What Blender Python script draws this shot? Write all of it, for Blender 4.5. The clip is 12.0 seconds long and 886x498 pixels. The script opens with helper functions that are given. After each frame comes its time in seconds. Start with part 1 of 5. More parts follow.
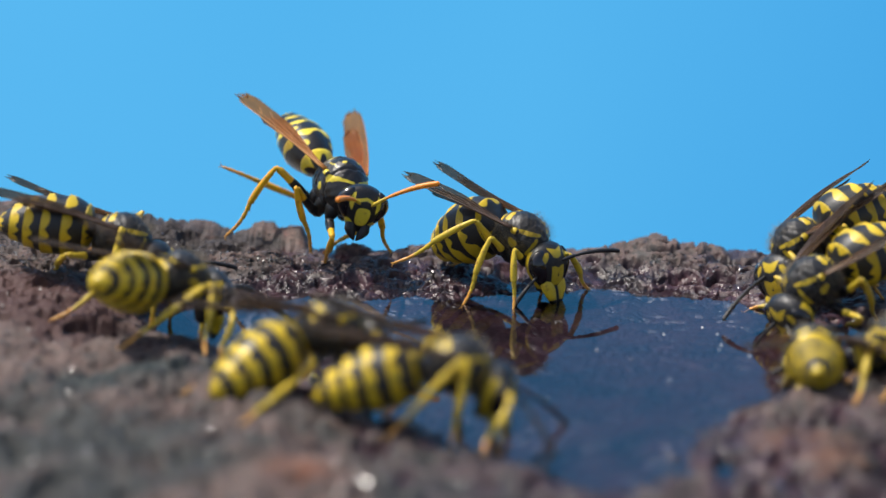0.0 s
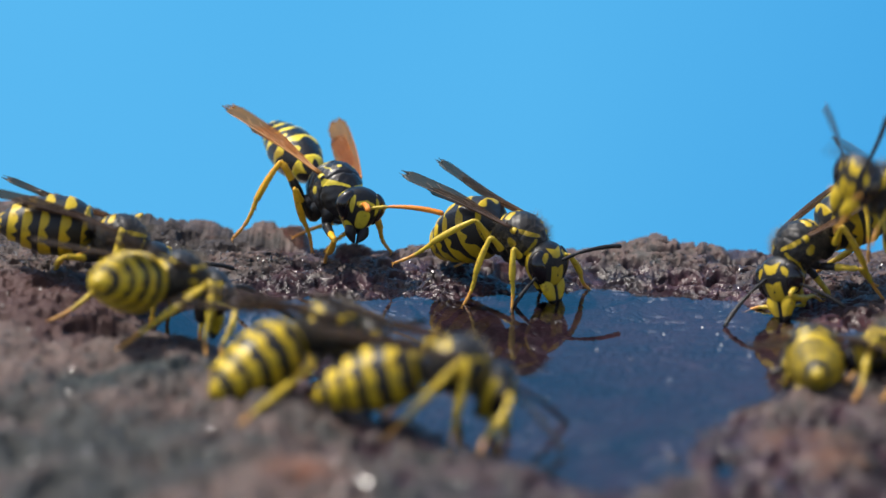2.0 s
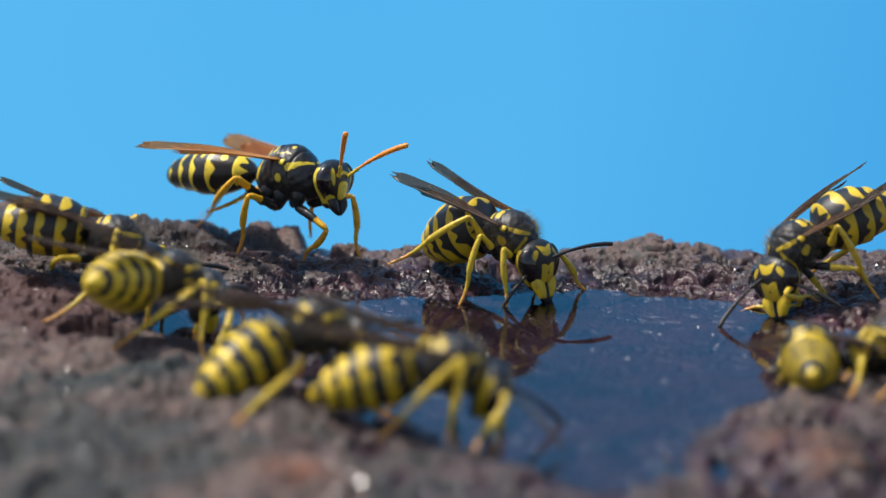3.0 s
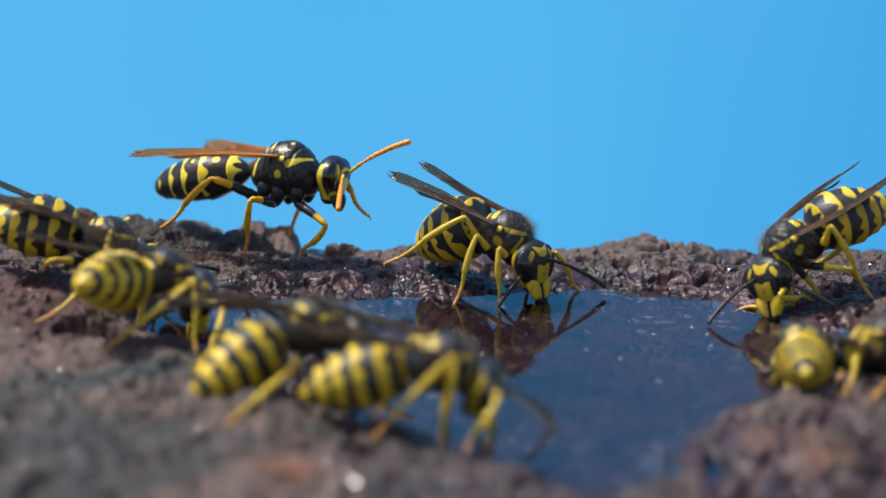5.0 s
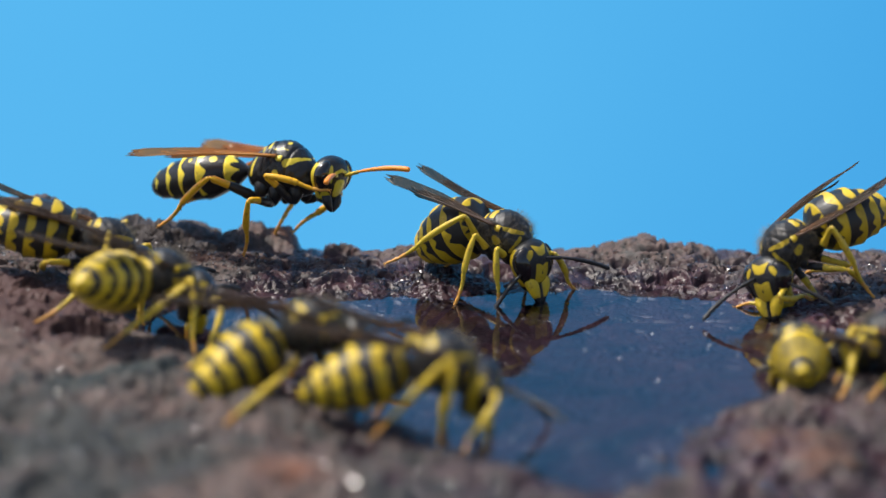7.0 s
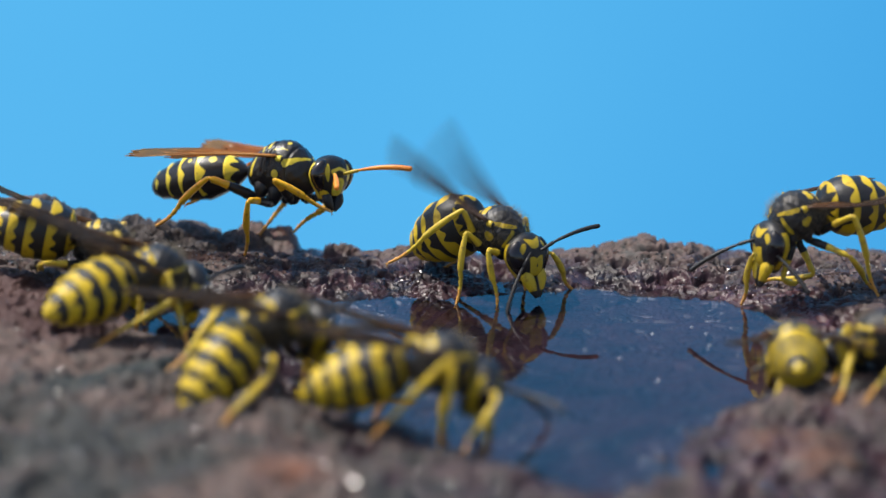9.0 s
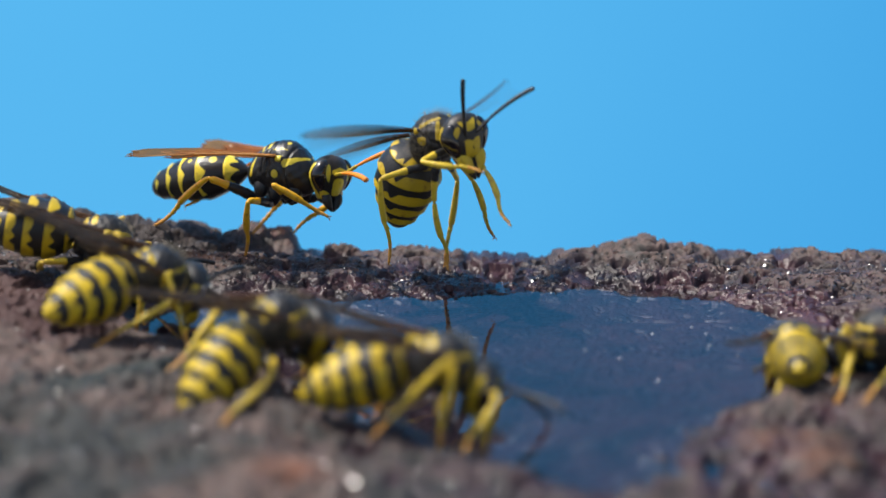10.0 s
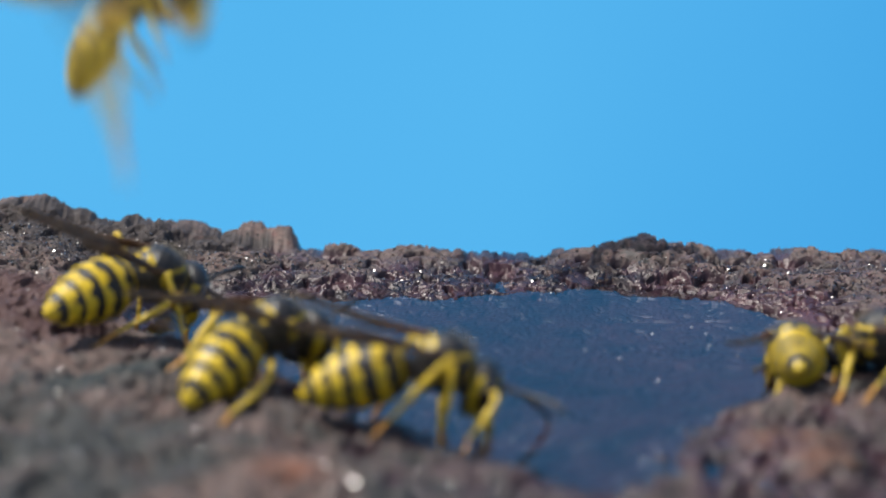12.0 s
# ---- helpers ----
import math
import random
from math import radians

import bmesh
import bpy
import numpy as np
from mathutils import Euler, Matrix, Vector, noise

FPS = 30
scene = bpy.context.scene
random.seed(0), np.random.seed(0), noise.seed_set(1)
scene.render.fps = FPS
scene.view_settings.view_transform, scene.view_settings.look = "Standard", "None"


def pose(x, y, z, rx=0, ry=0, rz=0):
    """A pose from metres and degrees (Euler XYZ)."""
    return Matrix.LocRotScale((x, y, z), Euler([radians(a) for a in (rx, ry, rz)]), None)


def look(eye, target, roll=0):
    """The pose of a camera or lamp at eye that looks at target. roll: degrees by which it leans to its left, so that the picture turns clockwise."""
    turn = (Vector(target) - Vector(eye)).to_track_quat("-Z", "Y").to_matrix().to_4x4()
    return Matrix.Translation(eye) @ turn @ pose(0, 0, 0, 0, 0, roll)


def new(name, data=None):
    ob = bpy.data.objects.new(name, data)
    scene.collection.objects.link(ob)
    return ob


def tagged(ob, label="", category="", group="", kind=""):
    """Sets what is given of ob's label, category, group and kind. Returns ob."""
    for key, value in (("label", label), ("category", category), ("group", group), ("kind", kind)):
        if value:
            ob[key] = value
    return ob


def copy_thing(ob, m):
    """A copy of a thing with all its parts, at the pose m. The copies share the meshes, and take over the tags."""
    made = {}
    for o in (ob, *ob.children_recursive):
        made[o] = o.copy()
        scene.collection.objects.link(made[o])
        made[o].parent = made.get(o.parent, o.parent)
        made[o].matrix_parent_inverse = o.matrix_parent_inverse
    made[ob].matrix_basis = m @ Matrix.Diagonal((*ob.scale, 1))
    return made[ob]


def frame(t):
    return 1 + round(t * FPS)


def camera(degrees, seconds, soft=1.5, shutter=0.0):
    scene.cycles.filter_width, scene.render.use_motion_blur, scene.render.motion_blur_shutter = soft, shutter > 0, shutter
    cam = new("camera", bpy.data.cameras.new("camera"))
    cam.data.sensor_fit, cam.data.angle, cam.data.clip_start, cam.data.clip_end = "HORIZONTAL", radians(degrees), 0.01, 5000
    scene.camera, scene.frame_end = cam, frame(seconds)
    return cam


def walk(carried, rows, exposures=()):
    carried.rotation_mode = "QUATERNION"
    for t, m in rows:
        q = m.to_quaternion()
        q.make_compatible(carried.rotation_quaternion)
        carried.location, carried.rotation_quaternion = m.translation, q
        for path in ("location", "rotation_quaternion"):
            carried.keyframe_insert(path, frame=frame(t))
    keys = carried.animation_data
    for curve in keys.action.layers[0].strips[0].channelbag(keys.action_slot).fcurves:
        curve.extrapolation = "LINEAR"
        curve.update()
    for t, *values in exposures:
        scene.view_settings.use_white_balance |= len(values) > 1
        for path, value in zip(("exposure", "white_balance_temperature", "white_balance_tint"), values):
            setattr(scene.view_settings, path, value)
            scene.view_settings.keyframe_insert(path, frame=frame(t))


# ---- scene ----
MM = 0.001

# ---- camera: a long lens on a stand, panned slightly to the right ----
EYE = Vector((0.0, -0.1988, 0.0540))
TILT = -14.0


def aim(turn):
    """The camera's pose on its stand, turned to the left by so many degrees."""
    return Matrix.Translation(EYE) @ pose(0, 0, 0, 90 + TILT, 0, turn)


cam = camera(18, 12.0, soft=1.5, shutter=0.5)
cam.data.dof.use_dof = True
cam.data.dof.focus_distance = 0.209
cam.data.dof.aperture_fstop = 24
PAN = 0.2431
walk(cam, [(0.0, aim(PAN)), (1.0, aim(PAN * 0.97)), (2.0, aim(PAN)), (2.5, aim(PAN * 0.87)), (3.0, aim(PAN * 0.62)),
           (4.0, aim(PAN * 0.24)), (5.0, aim(PAN * 0.09)), (6.0, aim(PAN * 0.05)), (6.5, aim(0.0)), (12.0, aim(0.0))],
     exposures=[(0.0, 0.0), (12.0, 0.0)])

# ---- world and sun ----
SUN = Vector((-0.42, 0.13, 0.90)).normalized()
world = bpy.data.worlds.new("sky")
scene.world = world
world.use_nodes = True
sky = world.node_tree.nodes.new("ShaderNodeTexSky")
sky.sky_type = "NISHITA"
sky.sun_disc = False
sky.dust_density = 3.0
sky.sun_elevation = math.asin(SUN.z)
sky.sun_rotation = math.atan2(SUN.x, SUN.y)
world.node_tree.nodes["Background"].inputs["Strength"].default_value = 0.165
world.node_tree.links.new(sky.outputs[0], world.node_tree.nodes["Background"].inputs["Color"])
sun = new("sun", bpy.data.lights.new("sun", "SUN"))
sun.data.energy = 5.0
sun.data.angle = radians(0.53)
sun.data.color = (1.0, 0.95, 0.87)
sun.matrix_world = look(SUN, (0, 0, 0))


# ---- materials ----
def material(name, base=(0.5, 0.5, 0.5), rough=0.5, **inputs):
    """A principled material; returns it with its tree, nodes' maker and shader."""
    mat = bpy.data.materials.new(name)
    mat.use_nodes = True
    shader = mat.node_tree.nodes["Principled BSDF"]
    shader.inputs["Base Color"].default_value = (*base, 1)
    shader.inputs["Roughness"].default_value = rough
    for key, value in inputs.items():
        shader.inputs[key.replace("_", " ")].default_value = value
    return mat, mat.node_tree, shader


def node(tree, kind, values=None, **links):
    """A node with settings and with links by socket name (underscores for blanks)."""
    n = tree.nodes.new("ShaderNode" + kind)
    for key, value in (values or {}).items():
        if key in n.inputs:
            n.inputs[key].default_value = value
        elif key == "operation":
            n.operation = value
        elif key == "data_type":
            n.data_type = value
        elif key == "use_clamp":
            n.use_clamp = value
    for key, socket in links.items():
        tree.links.new(socket, n.inputs[key.replace("_", " ")])
    return n


def noise_of(tree, scale, detail=4.0, rough=0.55, coords="Object"):
    where = tree.nodes.new("ShaderNodeTexCoord")
    return node(tree, "TexNoise", {"Scale": scale, "Detail": detail, "Roughness": rough}, Vector=where.outputs[coords])


def ramp(tree, socket, stops):
    r = node(tree, "ValToRGB", None, Fac=socket)
    while len(r.color_ramp.elements) < len(stops):
        r.color_ramp.elements.new(0.5)
    for e, (at, c) in zip(r.color_ramp.elements, stops):
        e.position, e.color = at, (*c, 1)
    return r.outputs["Color"]


def mix(tree, fac, a, b, blend="MIX"):
    n = tree.nodes.new("ShaderNodeMix")
    n.data_type, n.blend_type = "RGBA", blend
    for socket, value in ((n.inputs[0], fac), (n.inputs[6], a), (n.inputs[7], b)):
        if isinstance(value, bpy.types.NodeSocket):
            tree.links.new(value, socket)
        else:
            socket.default_value = value if isinstance(value, float) else (*value, 1)
    return n.outputs[2]


def bumped(tree, shader, socket, strength, distance):
    b = node(tree, "Bump", {"Strength": strength, "Distance": distance}, Height=socket)
    tree.links.new(b.outputs["Normal"], shader.inputs["Normal"])


def steps(tree, socket, lo, hi):
    return node(tree, "MapRange", {"From Min": lo, "From Max": hi}, Value=socket).outputs["Result"]


def marked(name, dark, light, rough, grain=0.26):
    """Insect shell: two colours parted by the mesh's own mark, with a faint mottling and a fine pitted relief."""
    mat, tree, shader = material(name, dark, rough)
    mark = tree.nodes.new("ShaderNodeAttribute")
    mark.attribute_name = "mark"
    spots = noise_of(tree, 900, 3)
    blot = noise_of(tree, 260, 2)
    pores = noise_of(tree, 2600, 4, 0.7)
    a = mix(tree, steps(tree, blot.outputs["Fac"], 0.3, 0.7), light, tuple(c * (1 - 1.6 * grain) for c in light))
    dust = noise_of(tree, 1500, 4, 0.7)
    a = mix(tree, steps(tree, dust.outputs["Fac"], 0.56, 0.74), a, tuple(c * q for c, q in zip(light, (0.42, 0.34, 0.8))))
    b = mix(tree, spots.outputs["Fac"], dark, tuple(c * 1.7 + 0.004 for c in dark))
    edge = node(tree, "Math", {"operation": "MULTIPLY_ADD"}, Value=spots.outputs["Fac"])
    edge.inputs[1].default_value = 0.045
    tree.links.new(mark.outputs["Fac"], edge.inputs[2])
    fac = steps(tree, edge.outputs[0], 0.0, 0.05)
    tree.links.new(mix(tree, fac, b, a), shader.inputs["Base Color"])
    bumped(tree, shader, pores.outputs["Fac"], 0.6, 0.00009)
    shader.inputs["Specular IOR Level"].default_value = 0.4
    shader.inputs["Coat Weight"].default_value = 0.07
    shader.inputs["Coat Roughness"].default_value = 0.25
    return mat


YELLOW = (0.64, 0.45, 0.016)
PALE = (0.82, 0.66, 0.05)
BLACK = (0.008, 0.008, 0.009)
shell_jacket = marked("black_and_yellow_shell", BLACK, YELLOW, 0.45)
shell_paper = marked("black_and_pale_yellow_shell", BLACK, PALE, 0.31)
leg_yellow = marked("yellow_leg_shell", BLACK, (0.74, 0.53, 0.04), 0.40)
leg_amber = marked("amber_leg_shell", BLACK, (0.88, 0.48, 0.02), 0.34)
foot_amber, t_, s_ = material("amber_foot", (0.60, 0.29, 0.045), 0.4)
horn_black, t_, s_ = material("black_antenna", (0.014, 0.013, 0.013), 0.5)
horn_orange, t_, s_ = material("orange_antenna", (0.80, 0.25, 0.015), 0.45)
eye_black, t_, s_ = material("glossy_black_eye", (0.006, 0.005, 0.006), 0.14, Coat_Weight=0.5)
hair_grey, t_, s_ = material("short_grey_hair", (0.13, 0.105, 0.07), 0.6)


def membrane(name, colour, dark, root, clear):
    """A wing's skin: streaks and smoky clouds along its length, and a warmer tint at the root."""
    mat, tree, shader = material(name, colour, 0.28)
    cloud = noise_of(tree, 420, 4)
    where = tree.nodes.new("ShaderNodeTexCoord")
    along = node(tree, "Mapping", None, Vector=where.outputs["Object"])
    along.inputs["Scale"].default_value = (0.10, 1.0, 1.0)
    streak = node(tree, "TexNoise", {"Scale": 3400.0, "Detail": 3.0, "Roughness": 0.6}, Vector=along.outputs[0])
    tone = mix(tree, steps(tree, streak.outputs["Fac"], 0.40, 0.62), dark, mix(tree, cloud.outputs["Fac"], colour, dark))
    span = node(tree, "SeparateXYZ", None, Vector=where.outputs["Object"])
    tone = mix(tree, steps(tree, span.outputs["X"], 0.0045, 0.0), tone, root)
    tree.links.new(tone, shader.inputs["Base Color"])
    bumped(tree, shader, cloud.outputs["Fac"], 0.5, 0.00008)
    see = node(tree, "BsdfTransparent", {"Color": (*(min(1.0, c * 1.5 + 0.35) for c in colour), 1)})
    glow = node(tree, "BsdfTranslucent", {"Color": (*(min(1.0, c * 1.6) for c in colour), 1)})
    solid = node(tree, "MixShader", {"Fac": 0.45})
    tree.links.new(shader.outputs[0], solid.inputs[1])
    tree.links.new(glow.outputs[0], solid.inputs[2])
    both = node(tree, "MixShader", {"Fac": clear})
    tree.links.new(solid.outputs[0], both.inputs[1])
    tree.links.new(see.outputs[0], both.inputs[2])
    tree.links.new(both.outputs[0], tree.nodes["Material Output"].inputs["Surface"])
    return mat


wing_smoky = membrane("smoky_wing_membrane", (0.19, 0.145, 0.10), (0.040, 0.030, 0.024), (0.20, 0.085, 0.035), 0.52)
wing_amber = membrane("amber_wing_membrane", (0.48, 0.25, 0.08), (0.17, 0.08, 0.035), (0.42, 0.17, 0.04), 0.52)
vein_brown, t_, s_ = material("brown_wing_vein", (0.06, 0.03, 0.015), 0.4)
vein_amber, t_, s_ = material("amber_wing_vein", (0.40, 0.17, 0.03), 0.4)


def lava():
    mat, tree, shader = material("porous_lava_rock", rough=0.7)
    broad = noise_of(tree, 70, 3)
    mid = noise_of(tree, 330, 5, 0.6)
    fine = noise_of(tree, 1900, 4, 0.6)
    stone = ramp(tree, mid.outputs["Fac"], [(0.28, (0.052, 0.032, 0.029)), (0.46, (0.092, 0.059, 0.052)), (0.62, (0.132, 0.087, 0.076)), (0.8, (0.086, 0.082, 0.076))])
    # a mosaic of greenish, brown and red minerals
    grit = noise_of(tree, 1150, 3, 0.6)
    stone = mix(tree, 0.45, stone, ramp(tree, grit.outputs["Fac"], [(0.30, (0.022, 0.030, 0.030)), (0.42, (0.058, 0.068, 0.063)), (0.50, (0.092, 0.070, 0.060)), (0.58, (0.125, 0.098, 0.084)), (0.70, (0.115, 0.044, 0.038))]))
    rust = ramp(tree, fine.outputs["Fac"], [(0.3, (0.060, 0.028, 0.022)), (0.7, (0.15, 0.072, 0.054))])
    patch = steps(tree, broad.outputs["Fac"], 0.63, 0.80)
    tone = mix(tree, patch, stone, rust)
    # dark pores, the pits' inner shade put into the colour, and pale grains
    pore = noise_of(tree, 3600, 3, 0.65)
    cells = node(tree, "TexVoronoi", {"Scale": 1500.0, "Randomness": 1.0}, Vector=tree.nodes.new("ShaderNodeTexCoord").outputs["Object"])
    depth = node(tree, "Math", {"operation": "MULTIPLY_ADD"}, Value=mid.outputs["Fac"])
    depth.inputs[1].default_value = 1.1
    tree.links.new(cells.outputs["Distance"], depth.inputs[2])
    hollow = steps(tree, depth.outputs[0], 0.66, 0.80)
    tone = mix(tree, hollow, (0.010, 0.009, 0.009), tone)
    tone = mix(tree, 0.8, tone, ramp(tree, pore.outputs["Fac"], [(0.34, (0.35, 0.34, 0.34)), (0.44, (1.0, 0.98, 0.98)), (0.60, (1.2, 1.17, 1.17)), (0.72, (1.9, 1.85, 1.85))]), "MULTIPLY")
    # a greenish-grey bloom of lichen, a few rusty stains, and darker and greyer patches
    lichen = noise_of(tree, 150, 4, 0.6)
    tone = mix(tree, steps(tree, lichen.outputs["Fac"], 0.54, 0.70), tone, (0.052, 0.070, 0.068))
    place = tree.nodes.new("ShaderNodeTexCoord")
    for spot, size, colour in (((0.030, -0.040, 0.002), 0.012, (0.036, 0.030, 0.028)), ((-0.028, 0.010, 0.005), 0.013, (0.050, 0.040, 0.038)), ((-0.026, -0.010, 0.002), 0.010, (0.092, 0.048, 0.044)), ((-0.022, -0.026, 0.002), 0.007, (0.040, 0.052, 0.052)),
                               ((-0.012, -0.033, 0.002), 0.004, (0.040, 0.050, 0.050)), ((-0.0085, -0.0455, 0.002), 0.0040, (0.24, 0.105, 0.065)), ((-0.024, -0.042, 0.002), 0.014, (0.048, 0.051, 0.049)), ((0.003, -0.047, 0.002), 0.012, (0.048, 0.050, 0.048)), ((0.0195, -0.0372, 0.0015), 0.0035, (0.24, 0.11, 0.068)),
                               ((0.0212, -0.0440, 0.0015), 0.0035, (0.22, 0.105, 0.065)), ((0.0165, -0.0335, 0.0015), 0.0025, (0.20, 0.10, 0.07)), ((0.0245, -0.0055, 0.001), 0.006, (0.105, 0.045, 0.032))):
        gap = node(tree, "VectorMath", {"operation": "DISTANCE"})
        tree.links.new(place.outputs["Object"], gap.inputs[0])
        gap.inputs[1].default_value = spot
        rim = node(tree, "Math", {"operation": "MULTIPLY_ADD"}, Value=lichen.outputs["Fac"])
        rim.inputs[1].default_value = -4.5 * size
        tree.links.new(gap.outputs["Value"], rim.inputs[2])
        tone = mix(tree, steps(tree, rim.outputs[0], -1.2 * size, -1.9 * size), tone, mix(tree, fine.outputs["Fac"], tuple(0.4 * q for q in colour), colour))
    # stone below and just above the water line is wet and dark, with a rusty bloom at one end of the hollow
    where = tree.nodes.new("ShaderNodeTexCoord")
    axis = node(tree, "SeparateXYZ", None, Vector=where.outputs["Object"])
    lift = node(tree, "Math", {"operation": "MULTIPLY_ADD"}, Value=mid.outputs["Fac"])
    lift.inputs[1].default_value = -0.0022
    tree.links.new(axis.outputs["Z"], lift.inputs[2])
    wet = steps(tree, lift.outputs[0], 0.0005, -0.0004)
    off = node(tree, "VectorMath", {"operation": "DISTANCE"})
    tree.links.new(where.outputs["Object"], off.inputs[0])
    off.inputs[1].default_value = (0.021, -0.008, 0.0)
    bloom = node(tree, "Math", {"operation": "MULTIPLY_ADD"}, Value=broad.outputs["Fac"])
    bloom.inputs[1].default_value = -0.016
    tree.links.new(off.outputs["Value"], bloom.inputs[2])
    rusty = steps(tree, bloom.outputs[0], 0.009, -0.004)
    shore = steps(tree, axis.outputs["Z"], -0.0026, -0.0004)
    reddish = node(tree, "Math", {"operation": "MULTIPLY_ADD", "use_clamp": True}, Value=shore)
    sunk = node(tree, "Math", {"operation": "MULTIPLY"}, Value=steps(tree, axis.outputs["Z"], 0.0013, -0.0002))
    sunk.inputs[1].default_value = 0.5
    tree.links.new(sunk.outputs[0], reddish.inputs[1])
    tree.links.new(rusty, reddish.inputs[2])
    faint = node(tree, "MapRange", {"To Max": 0.25}, Value=rusty).outputs["Result"]
    mud = ramp(tree, mid.outputs["Fac"], [(0.38, (0.006, 0.008, 0.011)), (0.62, (0.044, 0.021, 0.027))])
    stain = ramp(tree, mid.outputs["Fac"], [(0.3, (0.022, 0.011, 0.014)), (0.7, (0.074, 0.029, 0.032))])
    tree.links.new(mix(tree, wet, mix(tree, faint, tone, rust), mix(tree, reddish.outputs[0], mud, stain)), shader.inputs["Base Color"])
    gloss = steps(tree, fine.outputs["Fac"], 0.35, 0.75)
    speck = noise_of(tree, 4200, 3, 0.6)
    dry = node(tree, "MapRange", {"From Min": 0.0, "From Max": 1.0, "To Min": 0.9, "To Max": 0.5}, Value=gloss)
    rough = node(tree, "Mix", {"data_type": "FLOAT"})
    tree.links.new(wet, rough.inputs[0])
    tree.links.new(dry.outputs["Result"], rough.inputs[2])
    rough.inputs[3].default_value = 0.30
    tree.links.new(rough.outputs[0], shader.inputs["Roughness"])
    both = node(tree, "Math", {"operation": "ADD"}, Value=fine.outputs["Fac"])
    tree.links.new(mid.outputs["Fac"], both.inputs[1])
    all_relief = node(tree, "Math", {"operation": "MULTIPLY_ADD"}, Value=speck.outputs["Fac"])
    all_relief.inputs[1].default_value = 0.55
    tree.links.new(both.outputs[0], all_relief.inputs[2])
    deep = node(tree, "Math", {"operation": "MULTIPLY_ADD"}, Value=hollow)
    deep.inputs[1].default_value = 0.5
    tree.links.new(all_relief.outputs[0], deep.inputs[2])
    shader.inputs["Specular IOR Level"].default_value = 0.32
    bumped(tree, shader, deep.outputs[0], 0.5, 0.00020)
    return mat


rock_lava = lava()
flake_glass, t_, s_ = material("dark_glassy_mineral", (0.03, 0.028, 0.03), 0.30, IOR=2.0)
# the bubbles' bright glint is painted on as a white base colour
bubble_white, t_, s_ = material("glint_white_bubble", (0.75, 0.78, 0.8), 0.1, Coat_Weight=0.5)


def clear_water():
    mat, tree, shader = material("clear_water")
    tree.nodes.remove(shader)
    swell = noise_of(tree, 110, 2)
    bump = node(tree, "Bump", {"Strength": 0.035, "Distance": 0.0004}, Height=swell.outputs["Fac"])
    see = node(tree, "BsdfTransparent", {"Color": (0.72, 0.74, 0.80, 1)})
    shine = node(tree, "BsdfGlossy", {"Roughness": 0.02}, Normal=bump.outputs["Normal"])
    edge = node(tree, "Fresnel", {"IOR": 1.45}, Normal=bump.outputs["Normal"])
    both = node(tree, "MixShader", None, Fac=edge.outputs[0])
    tree.links.new(see.outputs[0], both.inputs[1])
    tree.links.new(shine.outputs[0], both.inputs[2])
    tree.links.new(both.outputs[0], tree.nodes["Material Output"].inputs["Surface"])
    return mat


water_clear = clear_water()


def far_blue():
    mat, tree, shader = material("distant_blue")
    tree.nodes.remove(shader)
    haze = noise_of(tree, 2.2, 1)
    tone = ramp(tree, haze.outputs["Fac"], [(0.3, (0.078, 0.435, 0.84)), (0.7, (0.115, 0.51, 0.91))])
    where = tree.nodes.new("ShaderNodeTexCoord")
    axis = node(tree, "SeparateXYZ", None, Vector=where.outputs["Object"])
    fade = node(tree, "MapRange", {"From Min": 0.04, "From Max": 0.26}, Value=axis.outputs["X"]).outputs["Result"]
    tone = mix(tree, fade, tone, (0.062, 0.385, 0.80))
    high = node(tree, "MapRange", {"From Min": 0.02, "From Max": 0.32}, Value=axis.outputs["Z"]).outputs["Result"]
    tone = mix(tree, high, tone, (0.062, 0.36, 0.79))
    glow = node(tree, "Emission", {"Strength": 1.0}, Color=tone)
    tree.links.new(glow.outputs[0], tree.nodes["Material Output"].inputs["Surface"])
    return mat


blue_far = far_blue()


# never in view; made pale so that it bounces fill light under the wasps
def gravel():
    mat, tree, shader = material("dry_ground", rough=0.9)
    grit = noise_of(tree, 40, 6, 0.65)
    tree.links.new(ramp(tree, grit.outputs["Fac"], [(0.3, (0.42, 0.40, 0.36)), (0.7, (0.60, 0.57, 0.52))]), shader.inputs["Base Color"])
    bumped(tree, shader, grit.outputs["Fac"], 0.6, 0.01)
    return mat


ground_dry = gravel()


# ---- the place ----
def mesh_object(name, verts, faces, mats, smooth=True, marks=None, slots=None):
    """A mesh object from arrays in metres."""
    me = bpy.data.meshes.new(name)
    verts = np.asarray(verts, dtype=float)
    me.from_pydata(verts.tolist(), [], faces)
    for m in mats:
        me.materials.append(m)
    if smooth:
        me.polygons.foreach_set("use_smooth", np.ones(len(me.polygons), dtype=bool))
    if slots is not None:
        me.polygons.foreach_set("material_index", np.asarray(slots, dtype=np.int32))
    if marks is not None:
        me.attributes.new("mark", "FLOAT", "POINT").data.foreach_set("value", np.asarray(marks, dtype=np.float32))
    me.update()
    return new(name, me)


LATTICE = np.random.RandomState(5).rand(256, 256)


def grain(x, y):
    """Smooth lattice noise, -1 to 1."""
    i, j = np.floor(x).astype(int), np.floor(y).astype(int)
    u, v = x - i, y - j
    u, v = u * u * u * (u * (u * 6 - 15) + 10), v * v * v * (v * (v * 6 - 15) + 10)
    a, b = LATTICE[i % 256, j % 256], LATTICE[(i + 1) % 256, j % 256]
    c, d = LATTICE[i % 256, (j + 1) % 256], LATTICE[(i + 1) % 256, (j + 1) % 256]
    return 2 * (a + (b - a) * u + (c - a) * v + (a - b - c + d) * u * v) - 1


